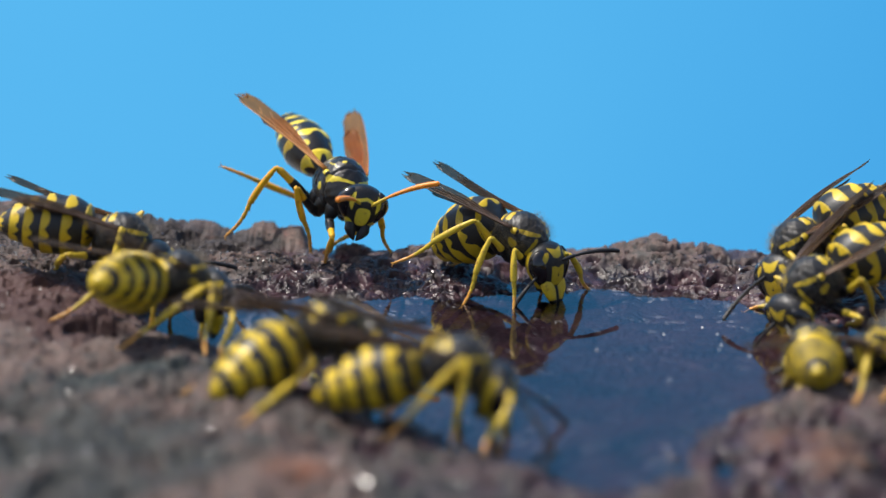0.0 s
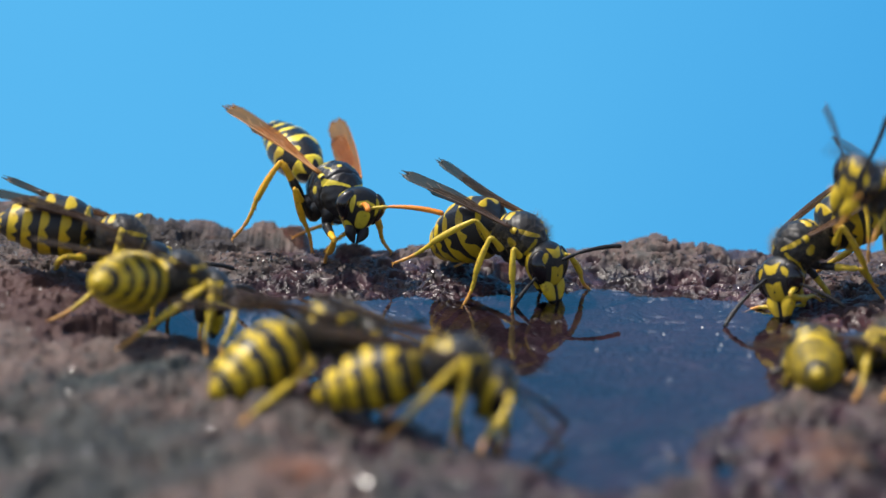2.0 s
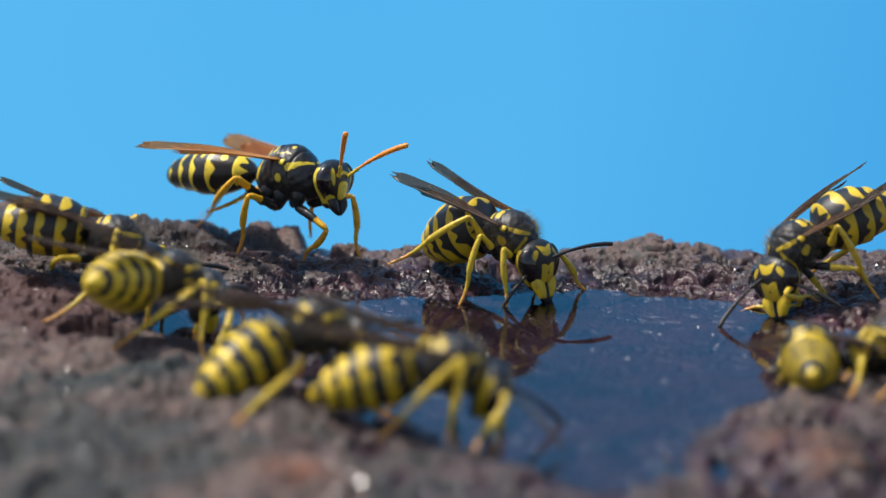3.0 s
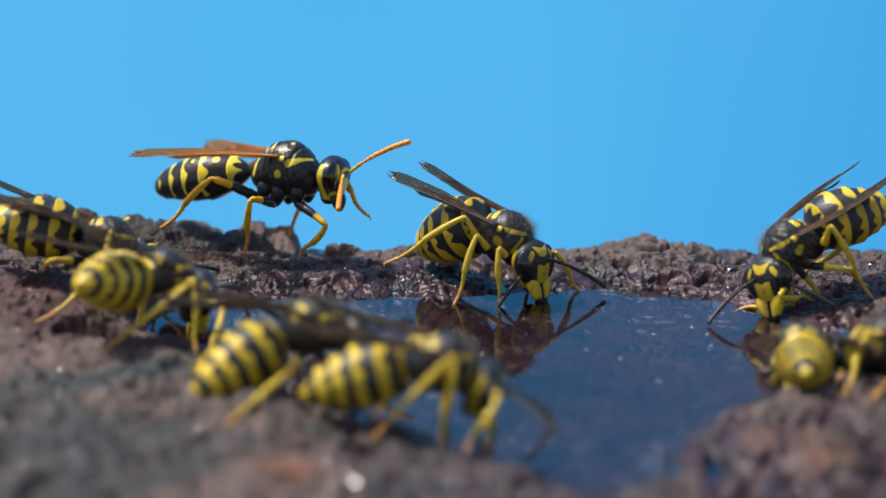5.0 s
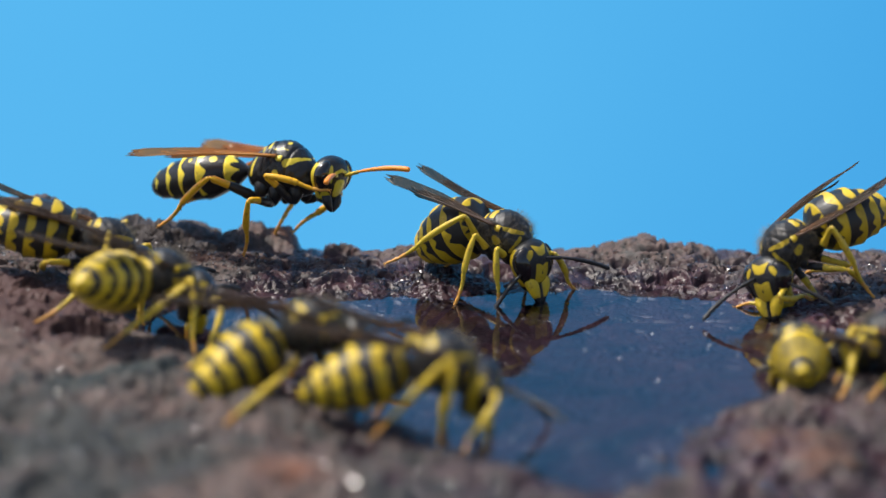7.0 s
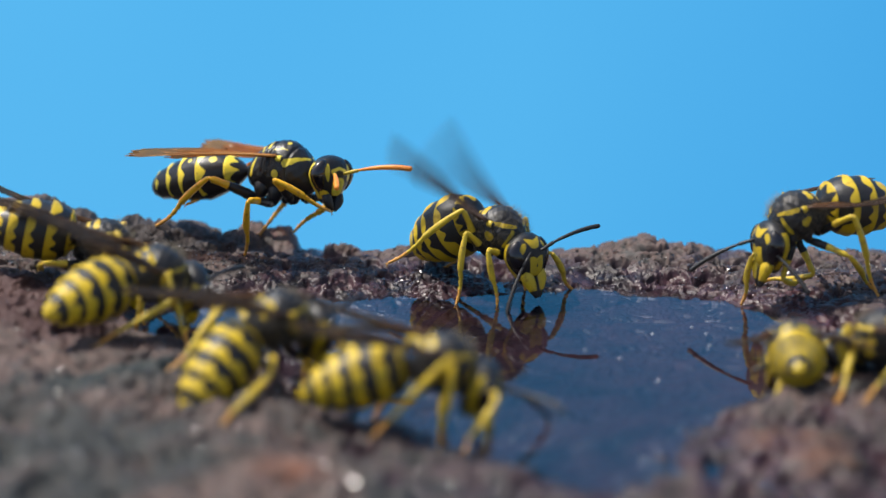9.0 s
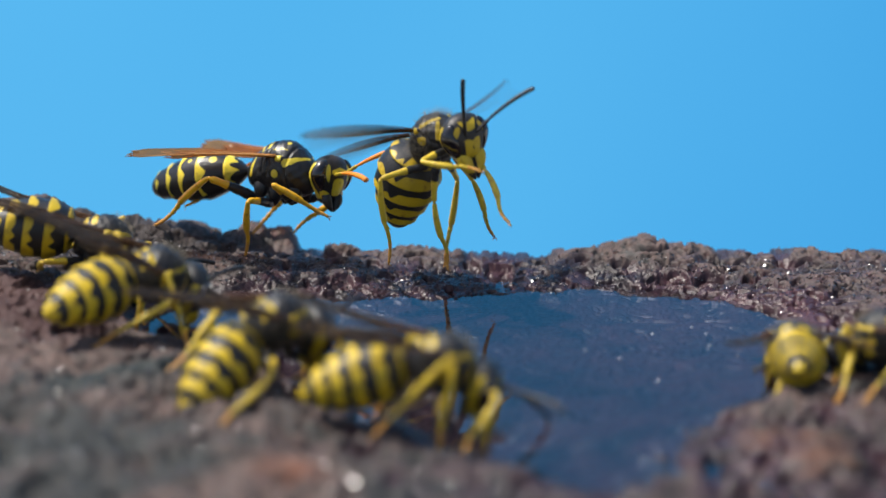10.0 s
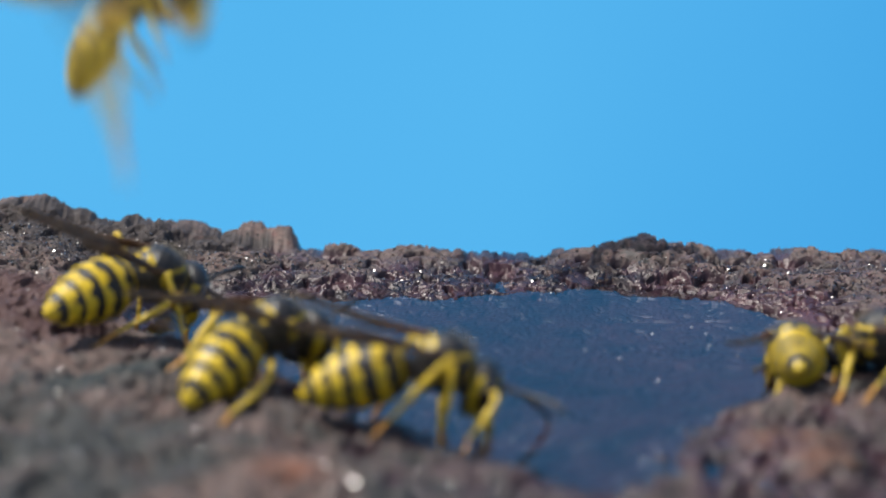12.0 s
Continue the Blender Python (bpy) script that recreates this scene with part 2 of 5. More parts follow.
def pits(x, y, size, salt):
    """Round bubbles in the stone: 0 outside, up to 1 at the middle of a bubble."""
    i, j = np.floor(x / size).astype(int), np.floor(y / size).astype(int)
    out = np.zeros_like(x)
    for di in (-1, 0, 1):
        for dj in (-1, 0, 1):
            a, b = i + di, j + dj
            cx = (a + 0.15 + 0.7 * LATTICE[(a + salt) % 256, b % 256]) * size
            cy = (b + 0.15 + 0.7 * LATTICE[a % 256, (b + 3 * salt) % 256]) * size
            r = size * (0.12 + 0.36 * LATTICE[(a + 2 * salt) % 256, (b + salt) % 256] ** 2)
            out = np.maximum(out, 1 - ((x - cx) ** 2 + (y - cy) ** 2) / (r * r))
    return np.clip(out, 0, 1)


def knobs(x, y, size, salt):
    """Rounded lumps packed side by side: 1 on top of a lump, falling to a crease between two of them."""
    i, j = np.floor(x / size).astype(int), np.floor(y / size).astype(int)
    best, second = np.full_like(x, 1e9), np.full_like(x, 1e9)
    for di in (-1, 0, 1):
        for dj in (-1, 0, 1):
            a, b = i + di, j + dj
            p, q = LATTICE[(a + salt) % 256, b % 256], LATTICE[a % 256, (b + salt) % 256]
            d = ((x / size - a - p) ** 2 + (y / size - b - q) ** 2) * (0.75 + 0.6 * LATTICE[(a + 3 * salt) % 256, (b + 11) % 256])
            second = np.minimum(second, np.maximum(best, d))
            best = np.minimum(best, d)
    return 1 - np.clip(best, 0, 1) - 0.25 * np.exp(-(np.sqrt(second) - np.sqrt(best)) / 0.07)


def ease(a, b, x):
    u = np.clip((x - a) / (b - a), 0, 1)
    return u * u * (3 - 2 * u)


def hill(x, at, wide):
    return np.exp(-((x - at) / wide) ** 2)


def stone_height(x, y, fine=True):
    """The stone's height over the water at x, y, all in millimetres: a three-sided hollow with a rim round it."""
    x, y = np.asarray(x, dtype=float), np.asarray(y, dtype=float)
    wob = 1.0 * grain(x / 7 + 9, y / 7) + 0.6 * grain(x / 2.7, y / 2.7 + 40)
    back = y - 3.0 - 2.4 * hill(x, 11.5, 6) + 7.5 * ease(18, 27, x)
    near_l = -0.763 * (x + 18.0) - 0.646 * (y + 10.6)
    near_r = 0.877 * (x - 25.0) - 0.481 * (y + 14.1)
    left, right = -(x + 21.0), x - 29.0
    sides = np.stack([back, near_l, near_r, left, right])
    d = np.log(np.sum(np.exp(np.clip(sides, -60, 60) / 1.6), axis=0)) * 1.6 + wob
    w = np.exp(np.clip(sides - sides.max(axis=0), -40, 0) / 3.0)
    # the far rim climbs to one end, dips in the middle and has a broad hump beyond the rusty shore
    crest = 1.38 + 0.200 * np.maximum(-11 - x, 0) + 2.3 * ease(-27, -35, x) - 0.45 * hill(x, 4.5, 4.5) + 0.85 * hill(x, 15.5, 4.2) - 0.15 * ease(17, 24, x)
    tops = np.stack([crest, 2.4 - 1.2 * ease(-12, 0, x), 1.35 + 0 * x, 4.0 + 0 * x, 2.6 + 0 * x])
    top = np.sum(w * tops, axis=0) / np.sum(w, axis=0)
    z = np.where(d > 0, top * (1 - np.exp(-(np.maximum(d, 0) / 4.2) ** 1.25)), -(1.2 + 4.2 * ease(6, -8, x + 0.5 * y + 8)) * (1 - np.exp(np.minimum(d, 0) / 5.0)))
    z = z - 0.045 * np.maximum(y - 11.5, 0) ** 2.2
    # a ledge behind the rim with a steep end, a boulder beside it and a low hump
    end = ease(-11.3, -12.3, x + 0.5 * grain(y / 1.5, x / 3))
    ledge = 2.95 - 0.075 * (x + 21) + 0.35 * hill(x, -19.6, 1.3) + 0.30 * hill(x, -14.0, 1.4) + 0.15 * hill(x, -12.3, 0.8) - 0.35 * hill(x, -17.2, 0.6)
    hold = ease(-23.2, -20.8, x) * end * ease(11.9, 13.1, y + 0.5 * grain(x / 2, y)) * ease(18.5, 15.5, y)
    z = z + hold * np.maximum(ledge - z, 0)
    for bx, by, rx, ry, h in ((-7.9, 13.0, 1.45, 1.6, 0.80), (-2.6, 13.0, 2.1, 2.0, 0.15), (16.2, 12.3, 1.3, 1.6, 0.30), (14.0, 12.0, 0.8, 1.0, 0.18), (23.0, 11.0, 1.2, 1.4, 0.22), (27.5, 11.0, 1.6, 1.6, 0.30)):
        z = z + h * np.clip(1 - ((x - bx) / rx) ** 4 - ((y - by) / ry) ** 4, 0, 1) ** 0.6
    z = z - 0.05 * ease(14, 20, x) * np.maximum(-35 - y, 0) ** 1.6
    # pits added in the bank to make the deep shade under the drinkers
    for hx, hy, rx, ry, h in ((-23.4, -13.8, 3.6, 1.9, 2.2), (-11.0, -25.2, 2.6, 1.5, 1.6), (24.6, -22.4, 2.2, 1.4, 1.5)):
        z = z - h * np.clip(1 - ((x - hx) / rx) ** 2 - ((y - hy) / ry) ** 2, 0, 1) ** 0.7
    outer = np.maximum(np.maximum(np.abs(x) - 62, 0), np.maximum(-60 - y, 0))
    z = z - 0.25 * outer ** 2.3
    if fine:
        dry = ease(-1.5, 1.2, d)
        wx = x + 0.35 * grain(x / 0.9 + 5, y / 2.0) + 0.06 * grain(x / 0.35, y / 0.7 + 60)
        wy = y + 0.70 * grain(x / 0.9 + 80, y / 2.0) + 0.12 * grain(x / 0.35 + 33, y / 0.7)
        near = ease(-14, -26, y)
        wy = wy + 2.0 * np.clip(z, -3, 8) * (1 - near)
        rough = 0.30 * grain(x / 3.8, y / 3.8) + 0.08 * grain(x / 1.3 + 7, y / 1.3)
        lumps = 0.34 * knobs(wx * 0.8, wy * 0.42, 1.9, 13) + 0.14 * knobs(wx * 0.9 + 50, wy * 0.45, 0.9, 29) + 0.04 * knobs(wx, wy * 0.5 + 20, 0.42, 41) - 0.35
        holes = 0.50 * np.minimum(2.2 * pits(wx * 0.7, wy * 0.5, 2.2, 11), 1) + 0.26 * np.minimum(2 * pits(wx * 0.8 + 40, wy * 0.5, 1.0, 23), 1) + 0.12 * np.minimum(1.6 * pits(wx, wy * 0.6 + 17, 0.5, 31), 1) + (0.15 + 0.40 * ease(8, 17, x)) * np.minimum(2 * pits(wx * 0.30 + 7, wy * 0.75, 1.25, 53), 1)
        rough = rough + lumps - holes + near * (0.95 * knobs(wx + 9, wy * 0.8, 4.4, 17) + 0.5 * knobs(wx + 31, wy * 0.8, 2.0, 37) - 0.95 + 0.5 * grain(x / 6 + 70, y / 6))
        z = z + rough * (0.25 + 0.75 * dry) * np.where(outer > 0, 0.3, 1)
    return np.maximum(z, -400.0)


def shift(x, y, z):
    return Matrix.Translation((x * MM, y * MM, z * MM))


def build_rock():
    xs = np.concatenate([np.linspace(-88, -41, 16)[:-1], np.arange(-41, 41, 0.10), np.linspace(41, 88, 16)])
    ys = np.concatenate([np.linspace(-88, -55, 14)[:-1], np.arange(-55, -4, 0.17), np.arange(-4, 12, 0.09), np.linspace(12, 60, 34)])
    gx, gy = np.meshgrid(xs, ys)
    gz = stone_height(gx, gy)
    n, m = len(ys), len(xs)
    me = bpy.data.meshes.new("lava_rock")
    idx = np.arange(n * m).reshape(n, m)
    quads = np.stack([idx[:-1, :-1], idx[:-1, 1:], idx[1:, 1:], idx[1:, :-1]], axis=-1).reshape(-1, 4)
    me.vertices.add(n * m)
    me.vertices.foreach_set("co", (np.stack([gx, gy, gz], axis=-1).reshape(-1) * MM).astype(np.float32))
    me.loops.add(quads.size)
    me.loops.foreach_set("vertex_index", quads.reshape(-1).astype(np.int32))
    me.polygons.add(len(quads))
    me.polygons.foreach_set("loop_start", np.arange(0, quads.size, 4, dtype=np.int32))
    me.polygons.foreach_set("use_smooth", np.ones(len(quads), dtype=bool))
    me.materials.append(rock_lava)
    me.update(calc_edges=True)
    me.validate()
    tagged(new("lava_rock", me), "dark porous lava rock with a rust-stained hollow holding water", "rock", kind="structure")


def build_water():
    xs, ys = np.linspace(-34, 44, 100), np.linspace(-52, 9, 80)
    gx, gy = np.meshgrid(xs, ys)
    idx = np.arange(gx.size).reshape(gx.shape)
    quads = np.stack([idx[:-1, :-1], idx[:-1, 1:], idx[1:, 1:], idx[1:, :-1]], axis=-1).reshape(-1, 4)
    keep = stone_height(gx, gy, False).reshape(-1)[quads].min(axis=1) < 1.0
    inside = (gx.reshape(-1)[quads].max(axis=1) < 34) & (gx.reshape(-1)[quads].min(axis=1) > -30)
    verts = np.stack([gx, gy, 0 * gx], axis=-1).reshape(-1, 3) * MM
    ob = mesh_object("water", verts, quads[keep & inside].tolist(), [water_clear])
    tagged(ob, "still shallow puddle reflecting the blue beyond", "water", kind="structure")


def build_surroundings():
    g = 40.0
    ob = mesh_object("ground", [(-g, -g, -0.4), (g, -g, -0.4), (g, g, -0.4), (-g, g, -0.4)], [(0, 1, 2, 3)], [ground_dry], False)
    tagged(ob, "unseen ground far below the rock, pale to bounce light up", "ground", kind="structure")
    verts, faces = [], []
    for k in range(25):
        a = radians(-25 + 50 / 24 * k)
        for z in (-0.41, 1.6):
            verts.append((3.0 * math.sin(a), 3.0 * math.cos(a) - 1.8, z))
    for k in range(24):
        faces.append((2 * k, 2 * k + 1, 2 * k + 3, 2 * k + 2))
    ob = mesh_object("backdrop", verts, faces, [blue_far])
    tagged(ob, "plain bright blue distance behind the rock", "backdrop", kind="structure")


def build_flakes():
    """Small glassy mineral flakes, lying every way in the rough stone."""
    rng = np.random.RandomState(8)
    n = 24000
    x, y = rng.uniform(-38, 38, n), np.where(np.arange(n) % 2 == 0, rng.uniform(-54, 11, n), rng.uniform(-1, 9, n))
    z = stone_height(x, y)
    keep = (z > 0.15) & (rng.rand(n) < 0.45 + 0.55 * ease(0.2, 1.4, z))
    x, y, z = x[keep], y[keep], z[keep]
    n = len(x)
    # most lie in the surface, some stand askew
    lean_y = (stone_height(x, y + 0.8, False) - stone_height(x, y - 0.8, False)) / 1.6
    up = np.stack([0 * x, -lean_y, 1 + 0 * x], axis=1) + rng.normal(0, 0.55, (n, 3))
    up[:, 2] = np.abs(up[:, 2])
    up /= np.linalg.norm(up, axis=1)[:, None]
    a = np.cross(up, rng.normal(0, 1, (n, 3)))
    a /= np.linalg.norm(a, axis=1)[:, None]
    b = np.cross(up, a)
    r = ((0.035 + 0.12 * rng.rand(n) ** 4) * np.where(y < -25, 1.6, 1.0))[:, None]
    c = np.stack([x, y, z + 0.05], axis=1)
    verts = np.stack([c + a * r, c + b * r * 0.7, c - a * r * 0.8, c - b * r, c - up * r], axis=1).reshape(-1, 3)
    i = np.arange(n)[:, None] * 5
    faces = (i + [[0, 1, 2, 3]]).tolist()
    for p, q in ((0, 1), (1, 2), (2, 3), (3, 0)):
        faces += (i + [[q, p, 4]]).tolist()
    ob = mesh_object("mineral_flakes", verts * MM, faces, [flake_glass], False)
    tagged(ob, "tiny glinting mineral flakes all over the lava rock", "mineral flakes", kind="stuff")


def build_crystals():
    """Crystal faces added on the bank, tilted to glint the sun into the camera."""
    face = (SUN + Vector((0, -0.97, 0.24))).normalized()
    rng = random.Random(12)
    made = None
    for x, y, r in ((-5.5, -47.3, 0.10), (-18.4, -34.9, 0.06), (-17.9, -32.0, 0.06), (-29.0, -15.7, 0.07), (-28.6, -15.2, 0.05), (-18.7, -19.8, 0.07), (-20.9, -29.1, 0.05), (-22.2, -38.3, 0.05), (-9.8, -48.0, 0.05), (12.3, -34.6, 0.06), (-24.5, -36.4, 0.04), (-22.1, -46.8, 0.04), (-21.0, -45.6, 0.05), (-21.5, -30.3, 0.04), (-20.0, -36.4, 0.03), (-18.1, -32.1, 0.04),
                    (-14.4, -42.1, 0.03), (-12.5, -46.7, 0.05), (-10.5, -46.2, 0.04), (-6.6, -36.9, 0.03), (-1.8, -41.9, 0.04), (13.3, -34.7, 0.06), (16.5, -31.8, 0.03), (20.8, -39.9, 0.04)):
        z = float(stone_height([x], [y])[0])
        turn = (face + Vector([rng.uniform(-0.02, 0.02) for _ in range(3)])).to_track_quat("Z", "Y").to_matrix().to_4x4()
        m = shift(x, y, z + 0.1) @ turn
        if made is None:
            ring = [(math.cos(math.pi * k / 3), math.sin(math.pi * k / 3)) for k in range(6)]
            v = [(p * 0.1, q * 0.1, 0.0) for p, q in ring] + [(p * 0.14, q * 0.14, -0.12) for p, q in ring] + [(0, 0, -0.3)]
            f = [(0, 1, 2, 3, 4, 5)] + [(k, k + 6, (k + 1) % 6 + 6, (k + 1) % 6) for k in range(6)] + [(k + 6, 12, (k + 1) % 6 + 6) for k in range(6)]
            made = mesh_object("crystal", np.array(v) * MM, f, [flake_glass], False)
            tagged(made, "tiny glassy crystal grain tilted to glint towards the camera", "crystal", "crystals on the bank")
            ob = made
        else:
            ob = copy_thing(made, m)
        ob.matrix_basis = m @ Matrix.Diagonal((r * 10, r * 10, r * 10, 1))


def build_bubbles():
    """Bubbles that float on the water, coloured white to stand for their glints."""
    rng = np.random.RandomState(4)
    v, f = [], []
    for k in range(7):
        e = radians(90 * k / 6)
        for q in range(14):
            a = 2 * math.pi * q / 14
            v.append((math.cos(e) * math.cos(a), math.cos(e) * math.sin(a), 0.75 * math.sin(e)))
    for k in range(6):
        for q in range(14):
            f.append((k * 14 + q, k * 14 + (q + 1) % 14, (k + 1) * 14 + (q + 1) % 14, (k + 1) * 14 + q))
    first = mesh_object("bubble", np.array(v) * 0.09 * MM, f, [bubble_white])
    tagged(first, "tiny bubble afloat on the puddle, coloured white as a glint", "bubble", "bubbles on the water")
    spots = [(17.8, -5.5), (18.7, -7.3), (18.7, -10.2), (14.4, -18.9), (12.2, -13.5), (9.9, -11.4), (20.4, -12.8), (8.1, 4.1), (-1.9, -9.9), (-8.7, -10.2), (14.9, -7.3), (2.6, -12.5)]
    for k, (x, y) in enumerate(spots):
        m = Matrix.Translation((x * MM, y * MM, 0.00001))
        ob = first if k == 0 else copy_thing(first, m)
        if k == 0:
            ob.matrix_basis = m


build_rock()
build_flakes()
build_crystals()
build_bubbles()
build_water()
build_surroundings()


# ---- wasps: bodies in millimetres, x forward, y to the left, z up ----
HEAD_SIZE = {True: 1.22, False: 1.31}
GIRTH = {True: 1.11, False: 1.04}


def smooth_between(keys, n):
    """n rows between key rows, on a smooth curve through them."""
    keys = np.asarray(keys, dtype=float)
    s = np.linspace(0, len(keys) - 1, n)
    i = np.clip(s.astype(int), 0, len(keys) - 2)
    u = (s - i)[:, None]
    p0, p1, p2, p3 = keys[np.maximum(i - 1, 0)], keys[i], keys[i + 1], keys[np.minimum(i + 2, len(keys) - 1)]
    return 0.5 * (2 * p1 + (p2 - p0) * u + (2 * p0 - 5 * p1 + 4 * p2 - p3) * u ** 2 + (3 * p1 - p0 - 3 * p2 + p3) * u ** 3)


def loft(rings, around=32, lumps=0.0):
    """A closed skin over rings of (x, y, z, half width, half height): vertices and faces."""
    rings = np.asarray(rings, dtype=float)
    a = np.linspace(0, 2 * np.pi, around, endpoint=False)
    n = len(rings)
    v = np.zeros((n, around, 3))
    v[:, :, 0] = rings[:, None, 0]
    v[:, :, 1] = rings[:, None, 1] + rings[:, None, 3] * np.sin(a)
    v[:, :, 2] = rings[:, None, 2] + rings[:, None, 4] * np.cos(a)
    v = v.reshape(-1, 3)
    if lumps:
        v = v + lumps * np.sin(v[:, [1, 2, 0]] * 9) * np.cos(v[:, [2, 0, 1]] * 7)
    i = np.arange(n * around).reshape(n, around)
    j = np.roll(i, -1, axis=1)
    faces = np.stack([i[:-1], j[:-1], j[1:], i[1:]], axis=-1).reshape(-1, 4).tolist()
    faces += [i[0][::-1].tolist(), i[-1].tolist()]
    return v, faces


def tube(points, radii, around=10):
    """A limb along a path in the x-z plane (points of x, y, z)."""
    points, radii = np.asarray(points, dtype=float), np.asarray(radii, dtype=float)
    t = np.gradient(points, axis=0)
    t /= np.linalg.norm(t, axis=1)[:, None]
    side = np.cross(t, (0, 0, 1.0)) + np.array((0, 1e-4, 0))
    side /= np.linalg.norm(side, axis=1)[:, None]
    up = np.cross(side, t)
    a = np.linspace(0, 2 * np.pi, around, endpoint=False)
    v = points[:, None] + radii[:, None, None] * (np.sin(a)[None, :, None] * side[:, None] + np.cos(a)[None, :, None] * up[:, None])
    n = len(points)
    i = np.arange(n * around).reshape(n, around)
    j = np.roll(i, -1, axis=1)
    faces = np.stack([i[:-1], j[:-1], j[1:], i[1:]], axis=-1).reshape(-1, 4).tolist()
    faces += [i[0][::-1].tolist(), i[-1].tolist()]
    return v.reshape(-1, 3), faces


def on_skin(v, points):
    """The vertices of the left half that lie nearest to some points."""
    half = v[v[:, 1] >= -0.01]
    return np.array([half[np.argmin(np.sum((half - q) ** 2, axis=1))] for q in np.atleast_2d(points)])


def blobs(v, spots):
    """How far inside the nearest of some round spots (x, |y|, z, radius) each vertex lies."""
    p = np.array(v, dtype=float)
    p[:, 1] = np.abs(p[:, 1])
    return np.max(np.stack([r - np.linalg.norm(p - on_skin(v, (x, y, z)), axis=1) for x, y, z, r in spots]), axis=0)


def stripe(v, a, b, r, r2=None):
    """How far inside a rounded stripe over the skin from a to b (x, |y|, z) each vertex lies; its half width may change from r to r2."""
    p = np.array(v, dtype=float)
    p[:, 1] = np.abs(p[:, 1])
    u = np.linspace(0, 1, 9)[:, None]
    spine = on_skin(v, np.array(a, dtype=float) * (1 - u) + np.array(b, dtype=float) * u)
    wide = r + ((r if r2 is None else r2) - r) * u[:, 0]
    out = np.full(len(p), -9.0)
    for i in range(8):
        q, w = spine[i], spine[i + 1] - spine[i]
        k = np.clip((p - q) @ w / max(1e-9, w @ w), 0, 1)
        out = np.maximum(out, wide[i] + (wide[i + 1] - wide[i]) * k - np.linalg.norm(p - (q + k[:, None] * w), axis=1))
    return out


def shape(name, v, faces, mats, marks=None, slots=None):
    """A mesh for parts, from millimetres; the object that carries it first is taken away again."""
    ob = mesh_object(name, np.asarray(v) * MM, faces, mats, True, marks, slots)
    me = ob.data
    bpy.data.objects.remove(ob)
    return me


def merged(pieces):
    """Several (vertices, faces, slot) as one: vertices, faces, slots."""
    vs, fs, ss, n = [], [], [], 0
    for v, f, s in pieces:
        vs.append(v)
        fs += [[k + n for k in q] for q in f]
        ss += [s] * len(f)
        n += len(v)
    return np.concatenate(vs), fs, ss


def make_thorax(paper):
    if paper:
        keys = [(-3.0, 0, -0.55, 0.22, 0.22), (-2.8, 0, -0.50, 0.62, 0.72), (-2.3, 0, -0.35, 1.10, 1.25), (-1.5, 0, -0.08, 1.45, 1.66), (-0.9, 0, 0.05, 1.58, 1.86), (0.2, 0, 0.12, 1.66, 1.98), (1.1, 0, 0.05, 1.60, 1.82), (1.8, 0, -0.10, 1.36, 1.50), (2.4, 0, -0.25, 0.98, 1.08), (2.9, 0, -0.30, 0.5, 0.55)]
        v, f = loft(smooth_between(keys, 120), 96, 0.02)
        m = np.max([stripe(v, (2.10, 0.20, 1.0), (1.75, 0.85, 1.0), 0.10), stripe(v, (1.75, 0.85, 1.0), (0.75, 1.5, 0.72), 0.11, 0.29), stripe(v, (0.65, 1.1, 1.6), (-0.5, 1.15, 1.5), 0.055), blobs(v, [(0.5, 0.55, 1.95, 0.18), (0.0, 1.66, -0.15, 0.30)]),
                    stripe(v, (-1.0, 0.12, 1.9), (-1.0, 1.0, 1.5), 0.14), stripe(v, (-1.5, 0.1, 1.6), (-1.5, 0.95, 1.2), 0.10), stripe(v, (-1.95, 1.0, 0.55), (-2.2, 1.0, -0.6), 0.15)], axis=0)
        mats = [shell_paper]
    else:
        keys = [(-2.1, 0, -0.7, 0.3, 0.3), (-1.95, 0, -0.35, 0.9, 0.85), (-1.5, 0, 0.0, 1.35, 1.35), (-0.7, 0, 0.12, 1.62, 1.68), (0.3, 0, 0.15, 1.70, 1.78), (1.1, 0, 0.05, 1.55, 1.55), (1.7, 0, -0.05, 1.2, 1.15), (2.05, 0, 0.0, 0.55, 0.55)]
        v, f = loft(smooth_between(keys, 110), 96, 0.03)
        m = np.max([stripe(v, (1.78, 0.50, 0.85), (1.15, 1.15, 0.95), 0.13, 0.19), stripe(v, (1.15, 1.15, 0.95), (0.40, 1.40, 0.98), 0.19, 0.10), stripe(v, (1.72, 0.80, 0.55), (1.45, 1.25, -0.45), 0.15), blobs(v, [(0.35, 1.70, 0.05, 0.33), (0.15, 1.72, 0.15, 0.26)]),
                    stripe(v, (-0.85, 0.4, 1.7), (-0.85, 0.95, 1.45), 0.24), stripe(v, (-1.4, 0.1, 1.35), (-1.4, 0.9, 1.05), 0.16)], axis=0)
        mats = [shell_jacket]
    # seams between the plates of the back
    seam = 1 - (0.055 if paper else 0.035) * (hill(v[:, 0], -0.62, 0.10) + hill(v[:, 0], -1.18, 0.09) + hill(v[:, 0], 1.25 - 0.25 * np.abs(v[:, 1]), 0.10)) * (v[:, 2] > -0.3)
    # a furrow down the flank between the plates of the side
    seam = seam - 0.05 * hill(v[:, 0] + 0.45 * v[:, 2], 0.75, 0.11) * (v[:, 2] < 0.6)
    v = v * np.stack([np.ones(len(v)), seam, seam], axis=1)
    return shape("thorax", v * (1, GIRTH[paper], GIRTH[paper]), f, mats, m)


